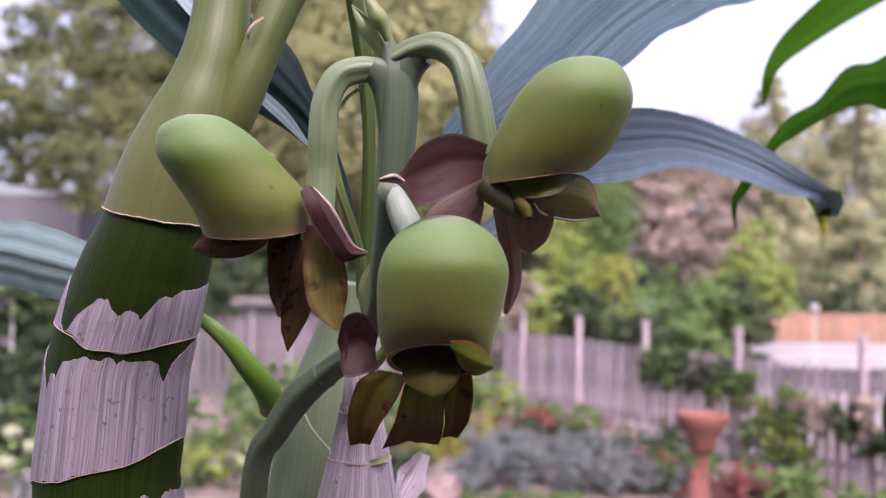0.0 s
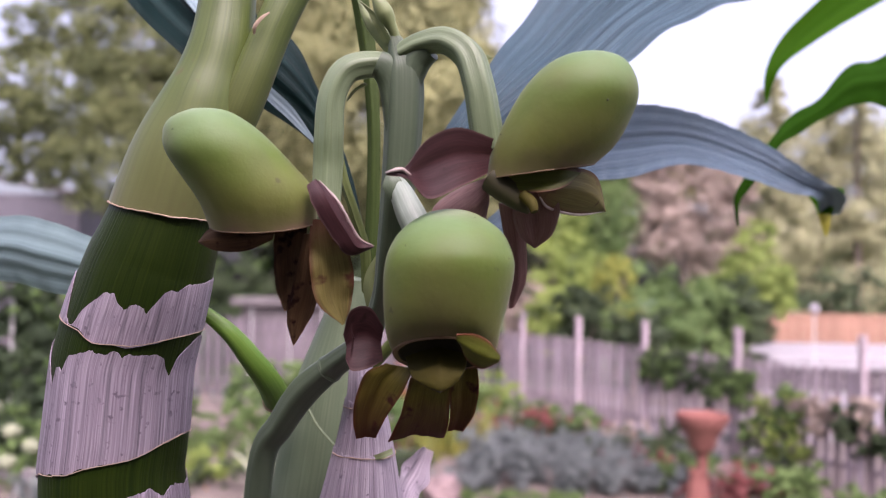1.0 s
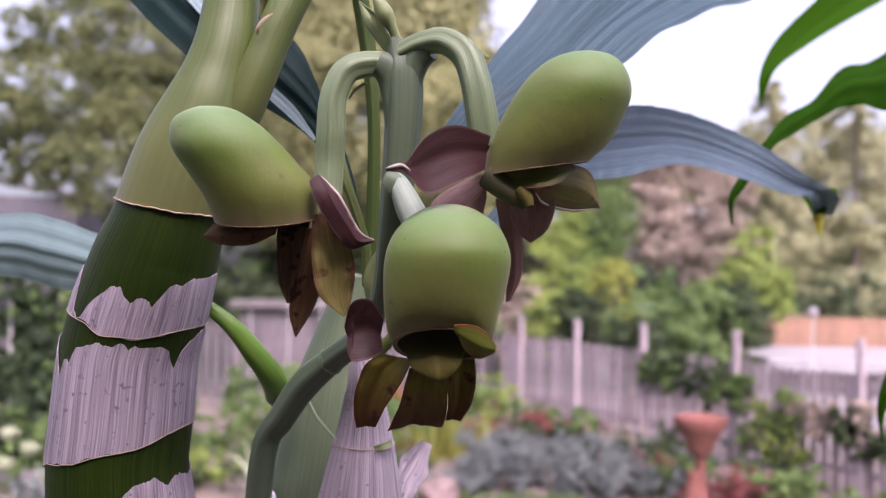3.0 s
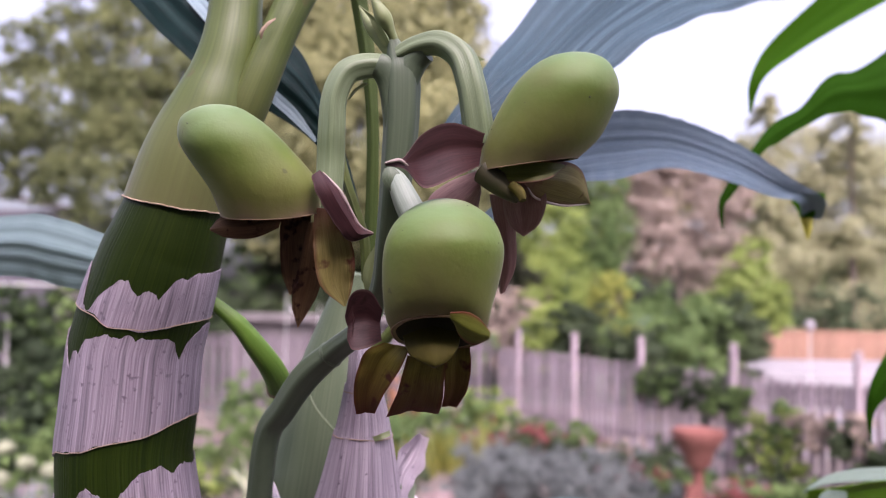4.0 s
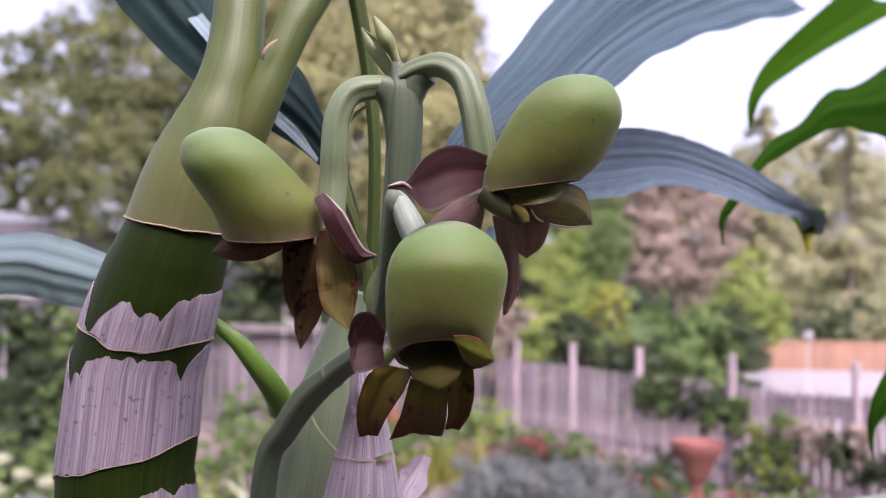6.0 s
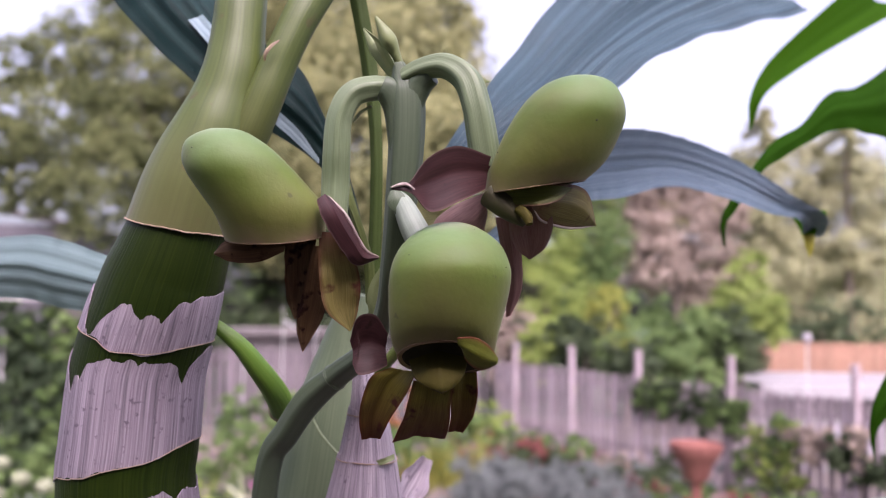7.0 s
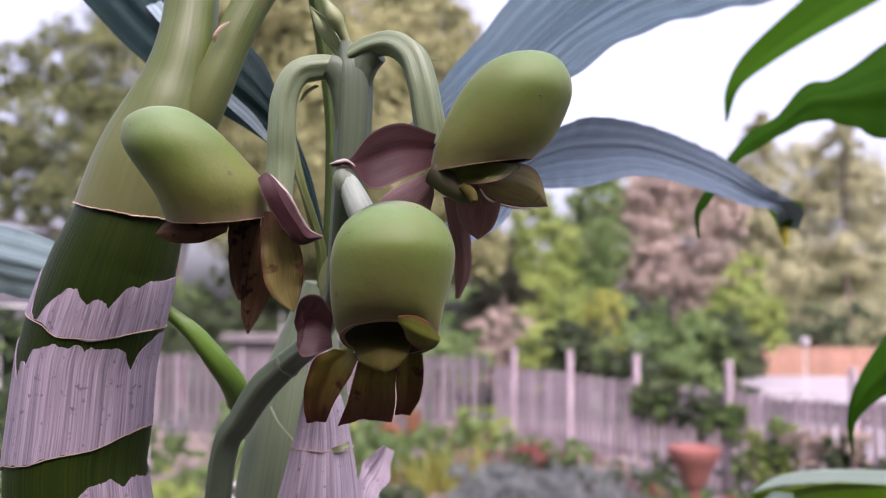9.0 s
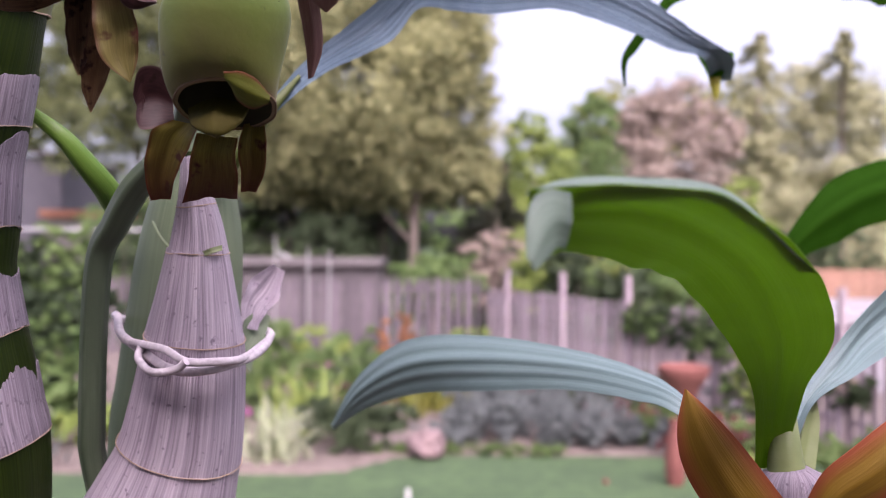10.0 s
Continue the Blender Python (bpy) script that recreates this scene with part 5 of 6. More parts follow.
# unseen terrace, wall and eaves, added and sized to shape the plants' light
terrace = tagged(part("terrace_floor", box(-4, 4, -2.2, 1.0, 1.1, 1.30), DECK), "unseen raised wooden terrace added behind the plants", "deck", kind="structure")
tagged(part("wall_sun_block", box(-6, 6, -2.5, -2.2, 0, 5.2), SIDING), "unseen grey house wall added to keep sun off the plants", "wall", kind="structure")

tagged(part("eaves", box(-6.3, 6.3, -2.8, -1.95, 5.2, 5.35), SIDING), "unseen eaves added to keep sun off the plants", "roof", kind="structure")
tagged(part("pavement", ([(1.9, 23, 0.03), (6.6, 12, 0.03), (30, 12, 0.03), (30, 26.5, 0.03), (1.9, 26.5, 0.03)], [(0, 1, 2, 3, 4)]), CONCRETE), "pale concrete yard beyond the side fence", "pavement", kind="structure")

# ---- fences ----

def picket_mesh(h, w, t, name, mat=None):
    bm = box(-w / 2, w / 2, -t / 2, t / 2, 0, h, 0.006)
    me = bpy.data.meshes.new(name)
    bm.to_mesh(me)
    bm.free()
    me.materials.append(mat or WOOD)
    return me


def fence(name, p0, p1, height, gap, label, posts, post_height, seed, width, back=0.0, mat=None):
    """A picket fence on both sides of its rails from p0 to p1; posts: places along it, 0 to 1."""
    rng = random.Random(seed)
    ob = thing(name, label, "fence", kind="structure")
    p0, p1 = Vector((*p0, 0)), Vector((*p1, 0))
    along = (p1 - p0).normalized()
    turn = math.degrees(math.atan2(along.y, along.x))
    out = Vector((along.y, -along.x, 0))
    length = (p1 - p0).length
    meshes = [picket_mesh(height, width * k, 0.02, "picket", mat) for k in (0.94, 1.0, 1.06)]
    n = int(length / gap)
    for i in range(n):
        p = p0 + along * (i + 0.5) * gap
        me = rng.choice(meshes)
        o = new("picket", me)
        o.parent = ob
        o.matrix_local = pose(p.x + out.x * 0.035, p.y + out.y * 0.035, rng.uniform(-0.03, 0.02), rng.uniform(-0.8, 0.8), rng.uniform(-0.9, 0.9), turn)
    me = picket_mesh(height - 0.02, back, 0.02, "back_picket", mat) if back else None
    for i in range(n if back else 0):
        p = p0 + along * (i + 1.0) * gap
        o = new("back_picket", me)
        o.parent = ob
        o.matrix_local = pose(p.x - out.x * 0.075, p.y - out.y * 0.075, rng.uniform(-0.03, 0.02), rng.uniform(-0.8, 0.8), rng.uniform(-0.9, 0.9), turn)
    for z in (0.35, height - 0.3):
        bm = box(0, length, -0.02, 0.02, z, z + 0.09)
        o = part("rail", bm, mat or WOOD, ob, smooth=False)
        o.matrix_local = pose(p0.x - out.x * 0.02, p0.y - out.y * 0.02, 0, 0, 0, turn)
    for s in posts:
        p = p0 + along * length * s
        o = part("post", box(-0.05, 0.05, -0.05, 0.05, 0, post_height, 0.008), mat or WOOD, ob, smooth=False)
        o.matrix_local = pose(p.x + out.x * 0.1, p.y + out.y * 0.1, 0, 0, 0, turn)
    return ob


fence("fence_far", (-22, 24.3), (1.25, 23.3), 2.02, 0.265, "weathered grey board fence across the end of the garden, shade put into its colour", [0.0, 0.2, 0.4, 0.6, 0.8, 0.995], 2.05, 1, 0.175, 0.0, WOOD_SHADED)
fence("fence_side", (1.35, 23.2), (9.2, 5.4), 1.80, 0.205, "weathered grey picket fence along the side of the garden", [0.065, 0.195, 0.318, 0.45, 0.58, 0.72, 0.86], 2.30, 2, 0.135)


# ---- trees ----
def tree(label, x, y, height, clumps, mat, count, size, trunk=0.2, seed=1, limbs=5, name="tree", droop=0.3, bark=BARK, top=0.7, lean=0.0):
    """clumps: (dx, z, rx, rz) with depth like the width."""
    rng = random.Random(seed)
    ob = thing(name, label, "tree")
    zt = height * top
    part("trunk", tube([(x, y, -0.1), (x + lean * 0.3, y, zt * 0.3), (x + lean * 0.6 + 0.1, y, zt * 0.6), (x + lean, y, zt)], [trunk * 1.3, trunk, trunk * 0.8, trunk * 0.3], 24, 12), bark, ob)
    for i in range(limbs):
        c = clumps[i % len(clumps)]
        z0 = zt * rng.uniform(0.3, 0.75)
        a = (x + lean * z0 / zt, y, z0)
        b = (x + c[0] * rng.uniform(0.6, 1.0), y + rng.uniform(-1, 1) * c[2] * 0.6, max(c[1], z0 + 0.5))
        m = [(p + q) / 2 for p, q in zip(a, b)]
        part("limb", tube([a, (m[0], m[1], m[2] + 0.3), b], [trunk * 0.45, trunk * 0.3, trunk * 0.08], 14, 8), bark, ob)
    cl = [(x + dx, y + rng.uniform(-0.3, 0.3) * rx, z, rx, rx * 0.9, rz) for dx, z, rx, rz in clumps]
    leaf_cloud("crown", cl, count, size, size * 0.6, mat, ob, seed, droop)
    return ob


def conifer(label, x, y, height, radius, mat, seed, base=1.0, thin=1.0, count=26000, size=0.20):
    """A spruce: whorls of drooping boughs hung with needles."""
    rng = np.random.default_rng(seed)
    ob = thing("conifer", label, "tree")
    part("trunk", tube([(x, y, -0.1), (x, y, height * 0.5), (x, y, height)], [0.28, 0.16, 0.02], 20, 10), BARK, ob)
    c, nn, boughs_v, boughs_f = [], [], [], []
    whorls = int(height / 0.55)
    per = count // (whorls * 6)
    for i in range(whorls):
        z = base + (height - base) * i / whorls
        r = radius * (1 - (z - base) / (height - base)) ** 0.75 * rng.uniform(0.75, 1.1) + 0.15
        for b in range(6):
            w = rng.uniform(0, 2 * math.pi)
            if rng.uniform() > thin:
                continue
            rb = r * rng.uniform(0.6, 1.15)
            s = rng.uniform(0.1, 1, per) ** 0.7
            spread = rng.normal(scale=0.13, size=(per, 3)) * (0.35 + rb * 0.35)
            p = np.stack([x + rb * s * math.cos(w), y + rb * s * math.sin(w), z - 0.35 * rb * s ** 1.5 + 0.12 * rb * s ** 4], 1)
            spread[:, 2] -= np.abs(rng.normal(scale=0.16, size=per))
            c.append(p + spread)
            nn.append(np.tile((0.15 * math.cos(w), 0.15 * math.sin(w), 1.0), (per, 1)))
    c, nn = np.vstack(c), np.vstack(nn)
    nn /= np.linalg.norm(nn, axis=1, keepdims=True)
    v, f = scatter(c, nn, size, size * 0.28, rng, 0.8)
    part("needles", (v, f), mat, ob, smooth=False)
    return ob


tree("large broadleaf tree with warm sunlight put into its olive leaves", -0.75, 31.0, 16.0,
     [(-2.1, 8.2, 4.0, 3.2), (1.0, 7.2, 2.0, 2.4), (-4.8, 6.8, 2.8, 2.4), (-1.2, 10.8, 3.4, 2.4), (0.9, 9.8, 1.8, 1.8), (-5.2, 10.2, 2.8, 2.4), (-0.4, 5.2, 2.4, 1.3), (1.5, 5.6, 1.5, 1.5), (-2.8, 5.4, 2.2, 1.5), (-1.2, 6.4, 2.6, 1.8), (-3.0, 13.2, 3.4, 2.0), (-0.2, 13.0, 2.2, 1.8), (-5.6, 13.2, 2.6, 1.8)], LEAF_OLIVE, 150000, 0.19, 0.15, 3, 7, top=0.6, droop=0.6)
tree("tall broadleaf tree with gaps of sky in its crown", -10.0, 33.0, 16.0,
     [(0, 8.8, 3.6, 2.8), (-2.4, 7.4, 2.4, 2.2), (2.4, 11.6, 3.0, 2.2), (-1.4, 12.0, 2.8, 2.2), (3.4, 8.6, 1.8, 1.6), (1.8, 14.8, 3.2, 1.8), (-1.6, 14.4, 2.2, 1.6), (-2.2, 10.0, 2.2, 1.6), (-4.0, 9.6, 2.2, 2.2), (-3.8, 12.4, 2.2, 1.8), (-15.31 + 10, 12.16, 1.4, 1.3), (-16.19 + 10, 10.57, 1.3, 1.0), (-16.35 + 10, 9.21, 1.5, 1.3), (-15.37 + 10, 7.97, 1.6, 1.3), (-16.50 + 10, 7.43, 1.6, 1.0), (-14.29 + 10, 6.84, 1.4, 1.0)], LEAF_BIG, 80000, 0.17, 0.25, 5, 8, top=0.6)
tree("thin tree with grey twigs against the sky", -7.0, 36.0, 10.0, [(0, 6.5, 2.0, 2.4), (1.5, 5.0, 1.6, 1.4), (-1.0, 4.0, 1.8, 1.2)], LEAF_GREEN, 7000, 0.18, 0.10, 8, 8)
# three added spruces fill in the shade under the large tree's crown
conifer("dark spruce added as shade under the large tree", -4.0, 36.0, 7.5, 3.2, NEEDLE_DARK, 21, 0.5, 1.0, 24000)
conifer("broad dark spruce added as shade under the large tree", -5.4, 34.0, 7.8, 3.6, NEEDLE_DARK, 23, 0.3, 1.0, 26000)
conifer("broad dark spruce added as shade under the large tree", -2.0, 34.6, 7.0, 3.2, NEEDLE_DARK, 24, 0.3, 1.0, 24000)
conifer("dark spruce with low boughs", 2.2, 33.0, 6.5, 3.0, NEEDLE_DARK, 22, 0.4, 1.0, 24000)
tree("lime green bushy tree behind the fence", 4.06, 37.0, 8.2, [(0, 5.6, 1.6, 1.9), (-0.4, 7.2, 1.1, 1.2), (0.5, 3.6, 1.8, 1.6), (-0.9, 4.4, 1.2, 1.4)], LEAF_LIME, 16000, 0.17, 0.12, 31, 3)
tree("dark green broadleaf tree behind the fence", 6.79, 42.0, 9.5, [(0, 6.4, 1.9, 2.2), (0.4, 8.6, 1.4, 1.3), (-0.4, 4.2, 2.0, 1.8)], LEAF_GREEN, 14000, 0.20, 0.14, 33, 3)
tree("gold green tree standing behind the grey pine", 10.68, 56.0, 13.0, [(0, 10.7, 2.2, 2.4), (-1.2, 8.0, 2.2, 2.0), (4.8, 11.0, 3.0, 2.4), (7.4, 10.8, 2.4, 2.4), (2.4, 9.6, 2.4, 2.4)], LEAF_GOLD, 14000, 0.26, 0.18, 35, 4)
tree("grey-brown pine with bare reddish limbs", 11.79, 46.0, 10.6, [(0, 7.6, 2.8, 2.6), (-1.2, 5.6, 2.0, 1.6), (1.6, 5.4, 2.2, 2.0), (0.4, 10.1, 1.8, 1.4), (-1.4, 9.4, 1.5, 1.4), (-2.0, 7.8, 1.4, 1.4), (2.2, 8.4, 1.6, 1.4)], NEEDLE_GREY, 26000, 0.22, 0.16, 37, 8, droop=0.6)
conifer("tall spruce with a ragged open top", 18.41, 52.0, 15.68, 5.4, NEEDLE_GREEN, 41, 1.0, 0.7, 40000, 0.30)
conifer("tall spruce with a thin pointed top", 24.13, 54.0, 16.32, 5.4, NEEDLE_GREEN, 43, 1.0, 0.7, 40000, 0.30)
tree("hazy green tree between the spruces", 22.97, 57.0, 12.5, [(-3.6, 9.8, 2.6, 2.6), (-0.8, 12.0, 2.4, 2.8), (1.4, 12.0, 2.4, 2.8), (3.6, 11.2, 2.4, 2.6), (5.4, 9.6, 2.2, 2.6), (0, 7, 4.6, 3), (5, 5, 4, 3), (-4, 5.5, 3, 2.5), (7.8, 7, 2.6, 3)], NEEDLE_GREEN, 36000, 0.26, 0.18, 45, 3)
tree("lime green young tree behind the fence", 9.85, 30.0, 5.4, [(0, 3.5, 1.15, 1.0), (0.2, 4.5, 0.8, 0.75), (-0.5, 2.6, 1.2, 1.0), (0.7, 2.9, 0.9, 0.9)], LEAF_LIME, 12000, 0.13, 0.06, 47, 3)
tree("young tree with yellow leaves behind the fence", 5.31, 29.0, 4.2, [(0, 3.2, 0.75, 0.8), (-0.4, 2.6, 0.6, 0.6), (0.3, 2.3, 0.7, 0.5)], LEAF_YELLOW, 5000, 0.13, 0.06, 49, 3)


def shrub(label, x, y, r, h, mat, count, size, seed, z=0.0, name="shrub"):
    ob = thing(name, label, "shrub")
    part("stem", tube([(x, y, z - 0.05), (x + 0.05, y, z + h * 0.3), (x, y, z + h * 0.6)], [r * 0.06, r * 0.04, r * 0.02], 8, 7), BARK, ob)
    rng = random.Random(seed)
    cl = [(x + rng.uniform(-0.45, 0.45) * r, y + rng.uniform(-0.4, 0.4) * r, z + h * rng.uniform(0.42, 0.72), r * rng.uniform(0.45, 0.7), r * 0.55, h * rng.uniform(0.26, 0.38)) for _ in range(5)]
    leaf_cloud("foliage", cl, count, size, size * 0.6, mat, ob, seed)
    return ob


for px, y, r, h, mat, seed, label in (
        (4.21, 27.0, 1.6, 3.2, LEAF_DARK, 61, "dark green shrub behind the fence"), (5.92, 26.0, 1.6, 3.0, LEAF_GREEN, 62, "green shrub behind the fence"),
        (7.56, 27.0, 1.7, 3.4, LEAF_GREEN, 63, "green shrub behind the fence"), (5.05, 25.0, 1.1, 2.6, LEAF_DARK, 64, "dark green shrub behind the fence"),
        (8.79, 27.0, 1.4, 3.4, LEAF_DARK, 65, "dark green shrub behind the fence"), (-0.10, 26.0, 1.6, 3.0, LEAF_GREEN, 66, "bright green shrub behind the fence"),
        (3.45, 28.0, 1.4, 3.2, LEAF_LIME, 67, "lime green shrub behind the fence"), (15.41, 37.0, 2.4, 4.4, LEAF_DARK, 68, "dark shrub in front of the spruces"),
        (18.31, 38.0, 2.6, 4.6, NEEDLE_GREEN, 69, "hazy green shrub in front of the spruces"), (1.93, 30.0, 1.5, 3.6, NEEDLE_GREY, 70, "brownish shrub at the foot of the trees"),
        (-5.91, 30.0, 2.2, 3.6, LEAF_DARK, 71, "dark shrub behind the shed"), (-8.46, 30.0, 2.6, 4.2, LEAF_DARK, 72, "dark shrub behind the shed"),
        (-10.76, 31.0, 2.2, 5.2, LEAF_GREEN, 73, "green shrub beside the grey house"), (-3.56, 30.0, 2.2, 4.0, LEAF_DARK, 74, "dark shrub behind the shed")):
    shrub(label, px, y, r, h, mat, 5200, 0.15, seed)

woods = tagged(new("far_woods"), "hazy line of far trees closing the view", "woods", kind="stuff")
leaf_cloud("foliage", [(x, 80 + 6 * math.sin(x), 4 + 1.5 * math.sin(x * 0.7), 6, 4, 5) for x in range(-75, 90, 7)], 26000, 0.6, 0.4, LEAF_GREEN, woods, 91)

# ---- buildings beyond the fence ----
house = thing("house", "grey sided house with a gable beyond the garden", "house")
HX = -16.47
part("wall", box(HX - 7, HX, 40, 47, 0, 6.71, 0.02), HOUSE_GREY, house, smooth=False)
part("roof", ([(HX - 7.3, 39.7, 8.07), (HX + 0.3, 39.7, 6.56), (HX + 0.3, 47.3, 6.56), (HX - 7.3, 47.3, 8.07),
               (HX - 7.3, 39.7, 8.07 + 0.2), (HX + 0.3, 39.7, 6.56 + 0.2), (HX + 0.3, 47.3, 6.56 + 0.2), (HX - 7.3, 47.3, 8.07 + 0.2)],
              [(0, 3, 2, 1), (4, 5, 6, 7), (0, 1, 5, 4), (1, 2, 6, 5), (2, 3, 7, 6), (3, 0, 4, 7)]), ROOFING, house, smooth=False)
lean_to = thing("outbuilding", "low outbuilding with a red-brown roof", "shed")
part("wall", box(-15.45, -12.74, 36, 39, 0, 3.90, 0.02), SIDING, lean_to, smooth=False)
part("roof", box(-15.57, -12.63, 35.7, 39.3, 3.88, 4.21, 0.02), ROOF_RED, lean_to, smooth=False)
shed = thing("garden_shed", "low grey shed with a flat weathered roof behind the fence", "shed")
part("wall", box(-5.96, -1.63, 26, 28.5, 0, 2.27, 0.02), ROOFING, shed, smooth=False)
part("roof", box(-6.22, -1.51, 25.7, 28.8, 2.27, 2.49, 0.02), ROOFING, shed, smooth=False)
part("ridge_pole", tube([(-4.52, 26.00, 2.71), (-3.84, 26.00, 2.30)], [0.03, 0.03], 6, 8), PIPE, shed)
# made-up low block whose pale top stands for a concrete driveway strip
neighbour = thing("driveway_block", "low white block standing for a pale driveway beyond the side fence", "house")
part("wall", box(9.46, 9.46 + 16, 27, 33, 0, 0.65, 0.02), ROOFING, neighbour, smooth=False)
part("roof", box(9.36, 9.46 + 16.3, 26.7, 33.3, 0.65, 1.05, 0.02), WHITE, neighbour, smooth=False)
orange = thing("wooden_fence", "new orange-brown wooden fence far beyond", "fence", kind="structure")
OX, OZ = 11.97, 2.10
me = picket_mesh(OZ, 0.14, 0.02, "board")
me.materials.clear()
me.materials.append(WOOD_NEW)
for i in range(90):
    o = new("board", me)
    o.parent = orange
    o.matrix_local = pose(OX + i * 0.15, 34.2, 0, 0, 0, 0)
pole = thing("lamp_post", "white lamp on a slim post", "lamp")
part("post", tube([(10.39, 26, 0), (10.39, 26, 2.27)], [0.03, 0.025], 6, 10), PIPE, pole)
part("lantern", lathe([(0.06, 0), (0.13, 0.07), (0.14, 0.22), (0.06, 0.3)], (10.39, 26.00, 2.27), 14), WHITE, pole)


# ---- the garden ----
def strap_clump(name, label, x, y, count, length, width, mat, seed, spread=0.5, flop=0.9):
    """A tuft of long arching leaves."""
    rng = random.Random(seed)
    ob = thing(name, label, "plant")
    v, f = [], []
    for _ in range(count):
        w, l = rng.uniform(0, 2 * math.pi), length * rng.uniform(0.55, 1.1)
        bx, by = x + rng.gauss(0, spread * 0.35), y + rng.gauss(0, spread * 0.3)
        out, b = rng.uniform(0.15, flop), len(v)
        for i in range(7):
            s = i / 6
            r, z = l * out * s ** 1.6, l * (s - 0.55 * out * s ** 2.6)
            h = width * (1 - s ** 2.5) * 0.5 + 0.001
            px, py = bx + r * math.cos(w), by + r * math.sin(w)
            v += [(px - h * math.sin(w), py + h * math.cos(w), z), (px, py, z - h * 0.4), (px + h * math.sin(w), py - h * math.cos(w), z)]
        for i in range(6):
            q = b + i * 3
            f += [(q, q + 1, q + 4, q + 3), (q + 1, q + 2, q + 5, q + 4)]
    part("leaves", (v, f), mat, ob)
    return ob


def mound(name, label, x, y, rx, ry, h, mat, count, size, seed, category="shrub", z=0.0):
    """A low cushion of leaves on the ground."""
    rng = random.Random(seed)
    ob = thing(name, label, category)
    cl = [(x + rng.uniform(-0.75, 0.75) * rx, y + rng.uniform(-0.7, 0.7) * ry, z + h * rng.uniform(0.3, 0.6), rx * rng.uniform(0.25, 0.45), ry * 0.4, h * rng.uniform(0.35, 0.5)) for _ in range(9)]
    leaf_cloud("leaves", cl, count, size, size * 0.55, mat, ob, seed, 0.0, 0.3)
    part("stem", tube([(x, y, -0.05), (x, y, h * 0.3)], [0.03, 0.015], 4, 6), BARK, ob)
    return ob


strap_clump("iris_clump", "clump of white-striped iris leaves at the lawn's edge", -2.12, 11.9, 70, 1.05, 0.05, LEAF_IRIS, 201, 0.55)
strap_clump("iris_clump", "smaller pale clump of strap leaves by the bulbs' side", -5.13, 11.6, 40, 0.7, 0.045, LEAF_LAVENDER, 202, 0.6)
strap_clump("grass_clump", "pale green grassy clump behind the lavender", 0.01, 15.5, 90, 1.1, 0.05, LEAF_GOLD, 203, 1.1)
strap_clump("grass_clump", "tall green strap-leaved clump in the bed", -1.94, 13.6, 60, 1.2, 0.05, LEAF_LIME, 204, 0.6, 0.5)
for px, py, d, rx, ry, h, mat, size, label in (
        (655, 800, 12.4, 0.62, 0.5, 0.95, LEAF_DARK, 0.11, "dark leafy mound at the lawn's edge"), (600, 760, 13.0, 0.5, 0.4, 0.8, LEAF_DARK, 0.11, "dark leafy mound in the bed"),
        (520, 680, 15.0, 0.8, 0.7, 1.35, LEAF_GREEN, 0.11, "green perennial in the bed"), (630, 660, 16.5, 1.0, 0.8, 1.5, LEAF_GREEN, 0.11, "green perennial with pale flowers"),
        (560, 640, 18.5, 0.9, 0.8, 1.4, LEAF_LIME, 0.11, "yellow-green perennial in the bed"), (480, 620, 18.0, 1.0, 0.8, 1.7, LEAF_GREEN, 0.11, "tall green perennial in the bed"),
        (850, 600, 20.0, 0.8, 0.7, 1.1, LEAF_LIME, 0.12, "yellow-green bush before the fence"), (800, 640, 19.0, 0.8, 0.6, 1.0, LEAF_GREEN, 0.12, "green bush before the fence"),
        (900, 690, 17.0, 0.7, 0.6, 0.8, LEAF_RED, 0.10, "dark red-leaved plant in the bed"), (970, 660, 17.5, 0.8, 0.6, 0.8, LEAF_GREEN, 0.10, "green plant by the side fence"),
        (690, 640, 18.0, 0.8, 0.6, 0.9, LEAF_GREEN, 0.10, "green plant in the bed"), (1050, 700, 15.2, 0.8, 0.6, 0.6, LEAF_LAVENDER, 0.08, "grey-green plant by the side fence"),
        (740, 690, 16.0, 0.9, 0.7, 0.7, LEAF_GREEN, 0.10, "low green plant in the bed"), (150, 760, 13.6, 1.2, 0.6, 1.0, LEAF_GREEN, 0.11, "green plant at the trellis foot"),
        (60, 740, 13.8, 1.0, 0.6, 1.2, LEAF_SHADED, 0.11, "dark green plant at the trellis foot"), (230, 800, 12.8, 0.8, 0.5, 0.6, LEAF_LIME, 0.10, "low yellow-green plant in the bed"),
        (330, 780, 13.0, 1.0, 0.6, 0.7, LEAF_LIME, 0.10, "low yellow-green plant in the bed"), (380, 700, 15.5, 1.0, 0.8, 1.3, LEAF_GREEN, 0.11, "green perennial in the bed"),
        (-60, 760, 13.0, 1.2, 0.6, 1.3, LEAF_SHADED, 0.11, "dark green perennial beside the trellis"), (1380, 850, 10.6, 0.45, 0.4, 0.4, LEAF_LIME, 0.10, "fresh lime green leafy plant"),
        (1290, 800, 12.2, 0.45, 0.4, 0.6, LEAF_RED, 0.07, "dusty pink flowering plant by the bird bath"), (1150, 780, 12.9, 0.7, 0.5, 0.5, LEAF_LAVENDER, 0.08, "grey plant by the bird bath"),
        (1350, 780, 12.0, 0.5, 0.4, 0.8, LEAF_GREEN, 0.10, "green plant at the side fence"), (1460, 800, 11.0, 0.7, 0.4, 0.7, LEAF_GREEN, 0.10, "green plant at the side fence")):
    mound("garden_plant", label, (px - 784) * 1.05 / 1607.4 * d + 0.056, d, rx, ry, h, mat, 3000, size, px + 7 * py)
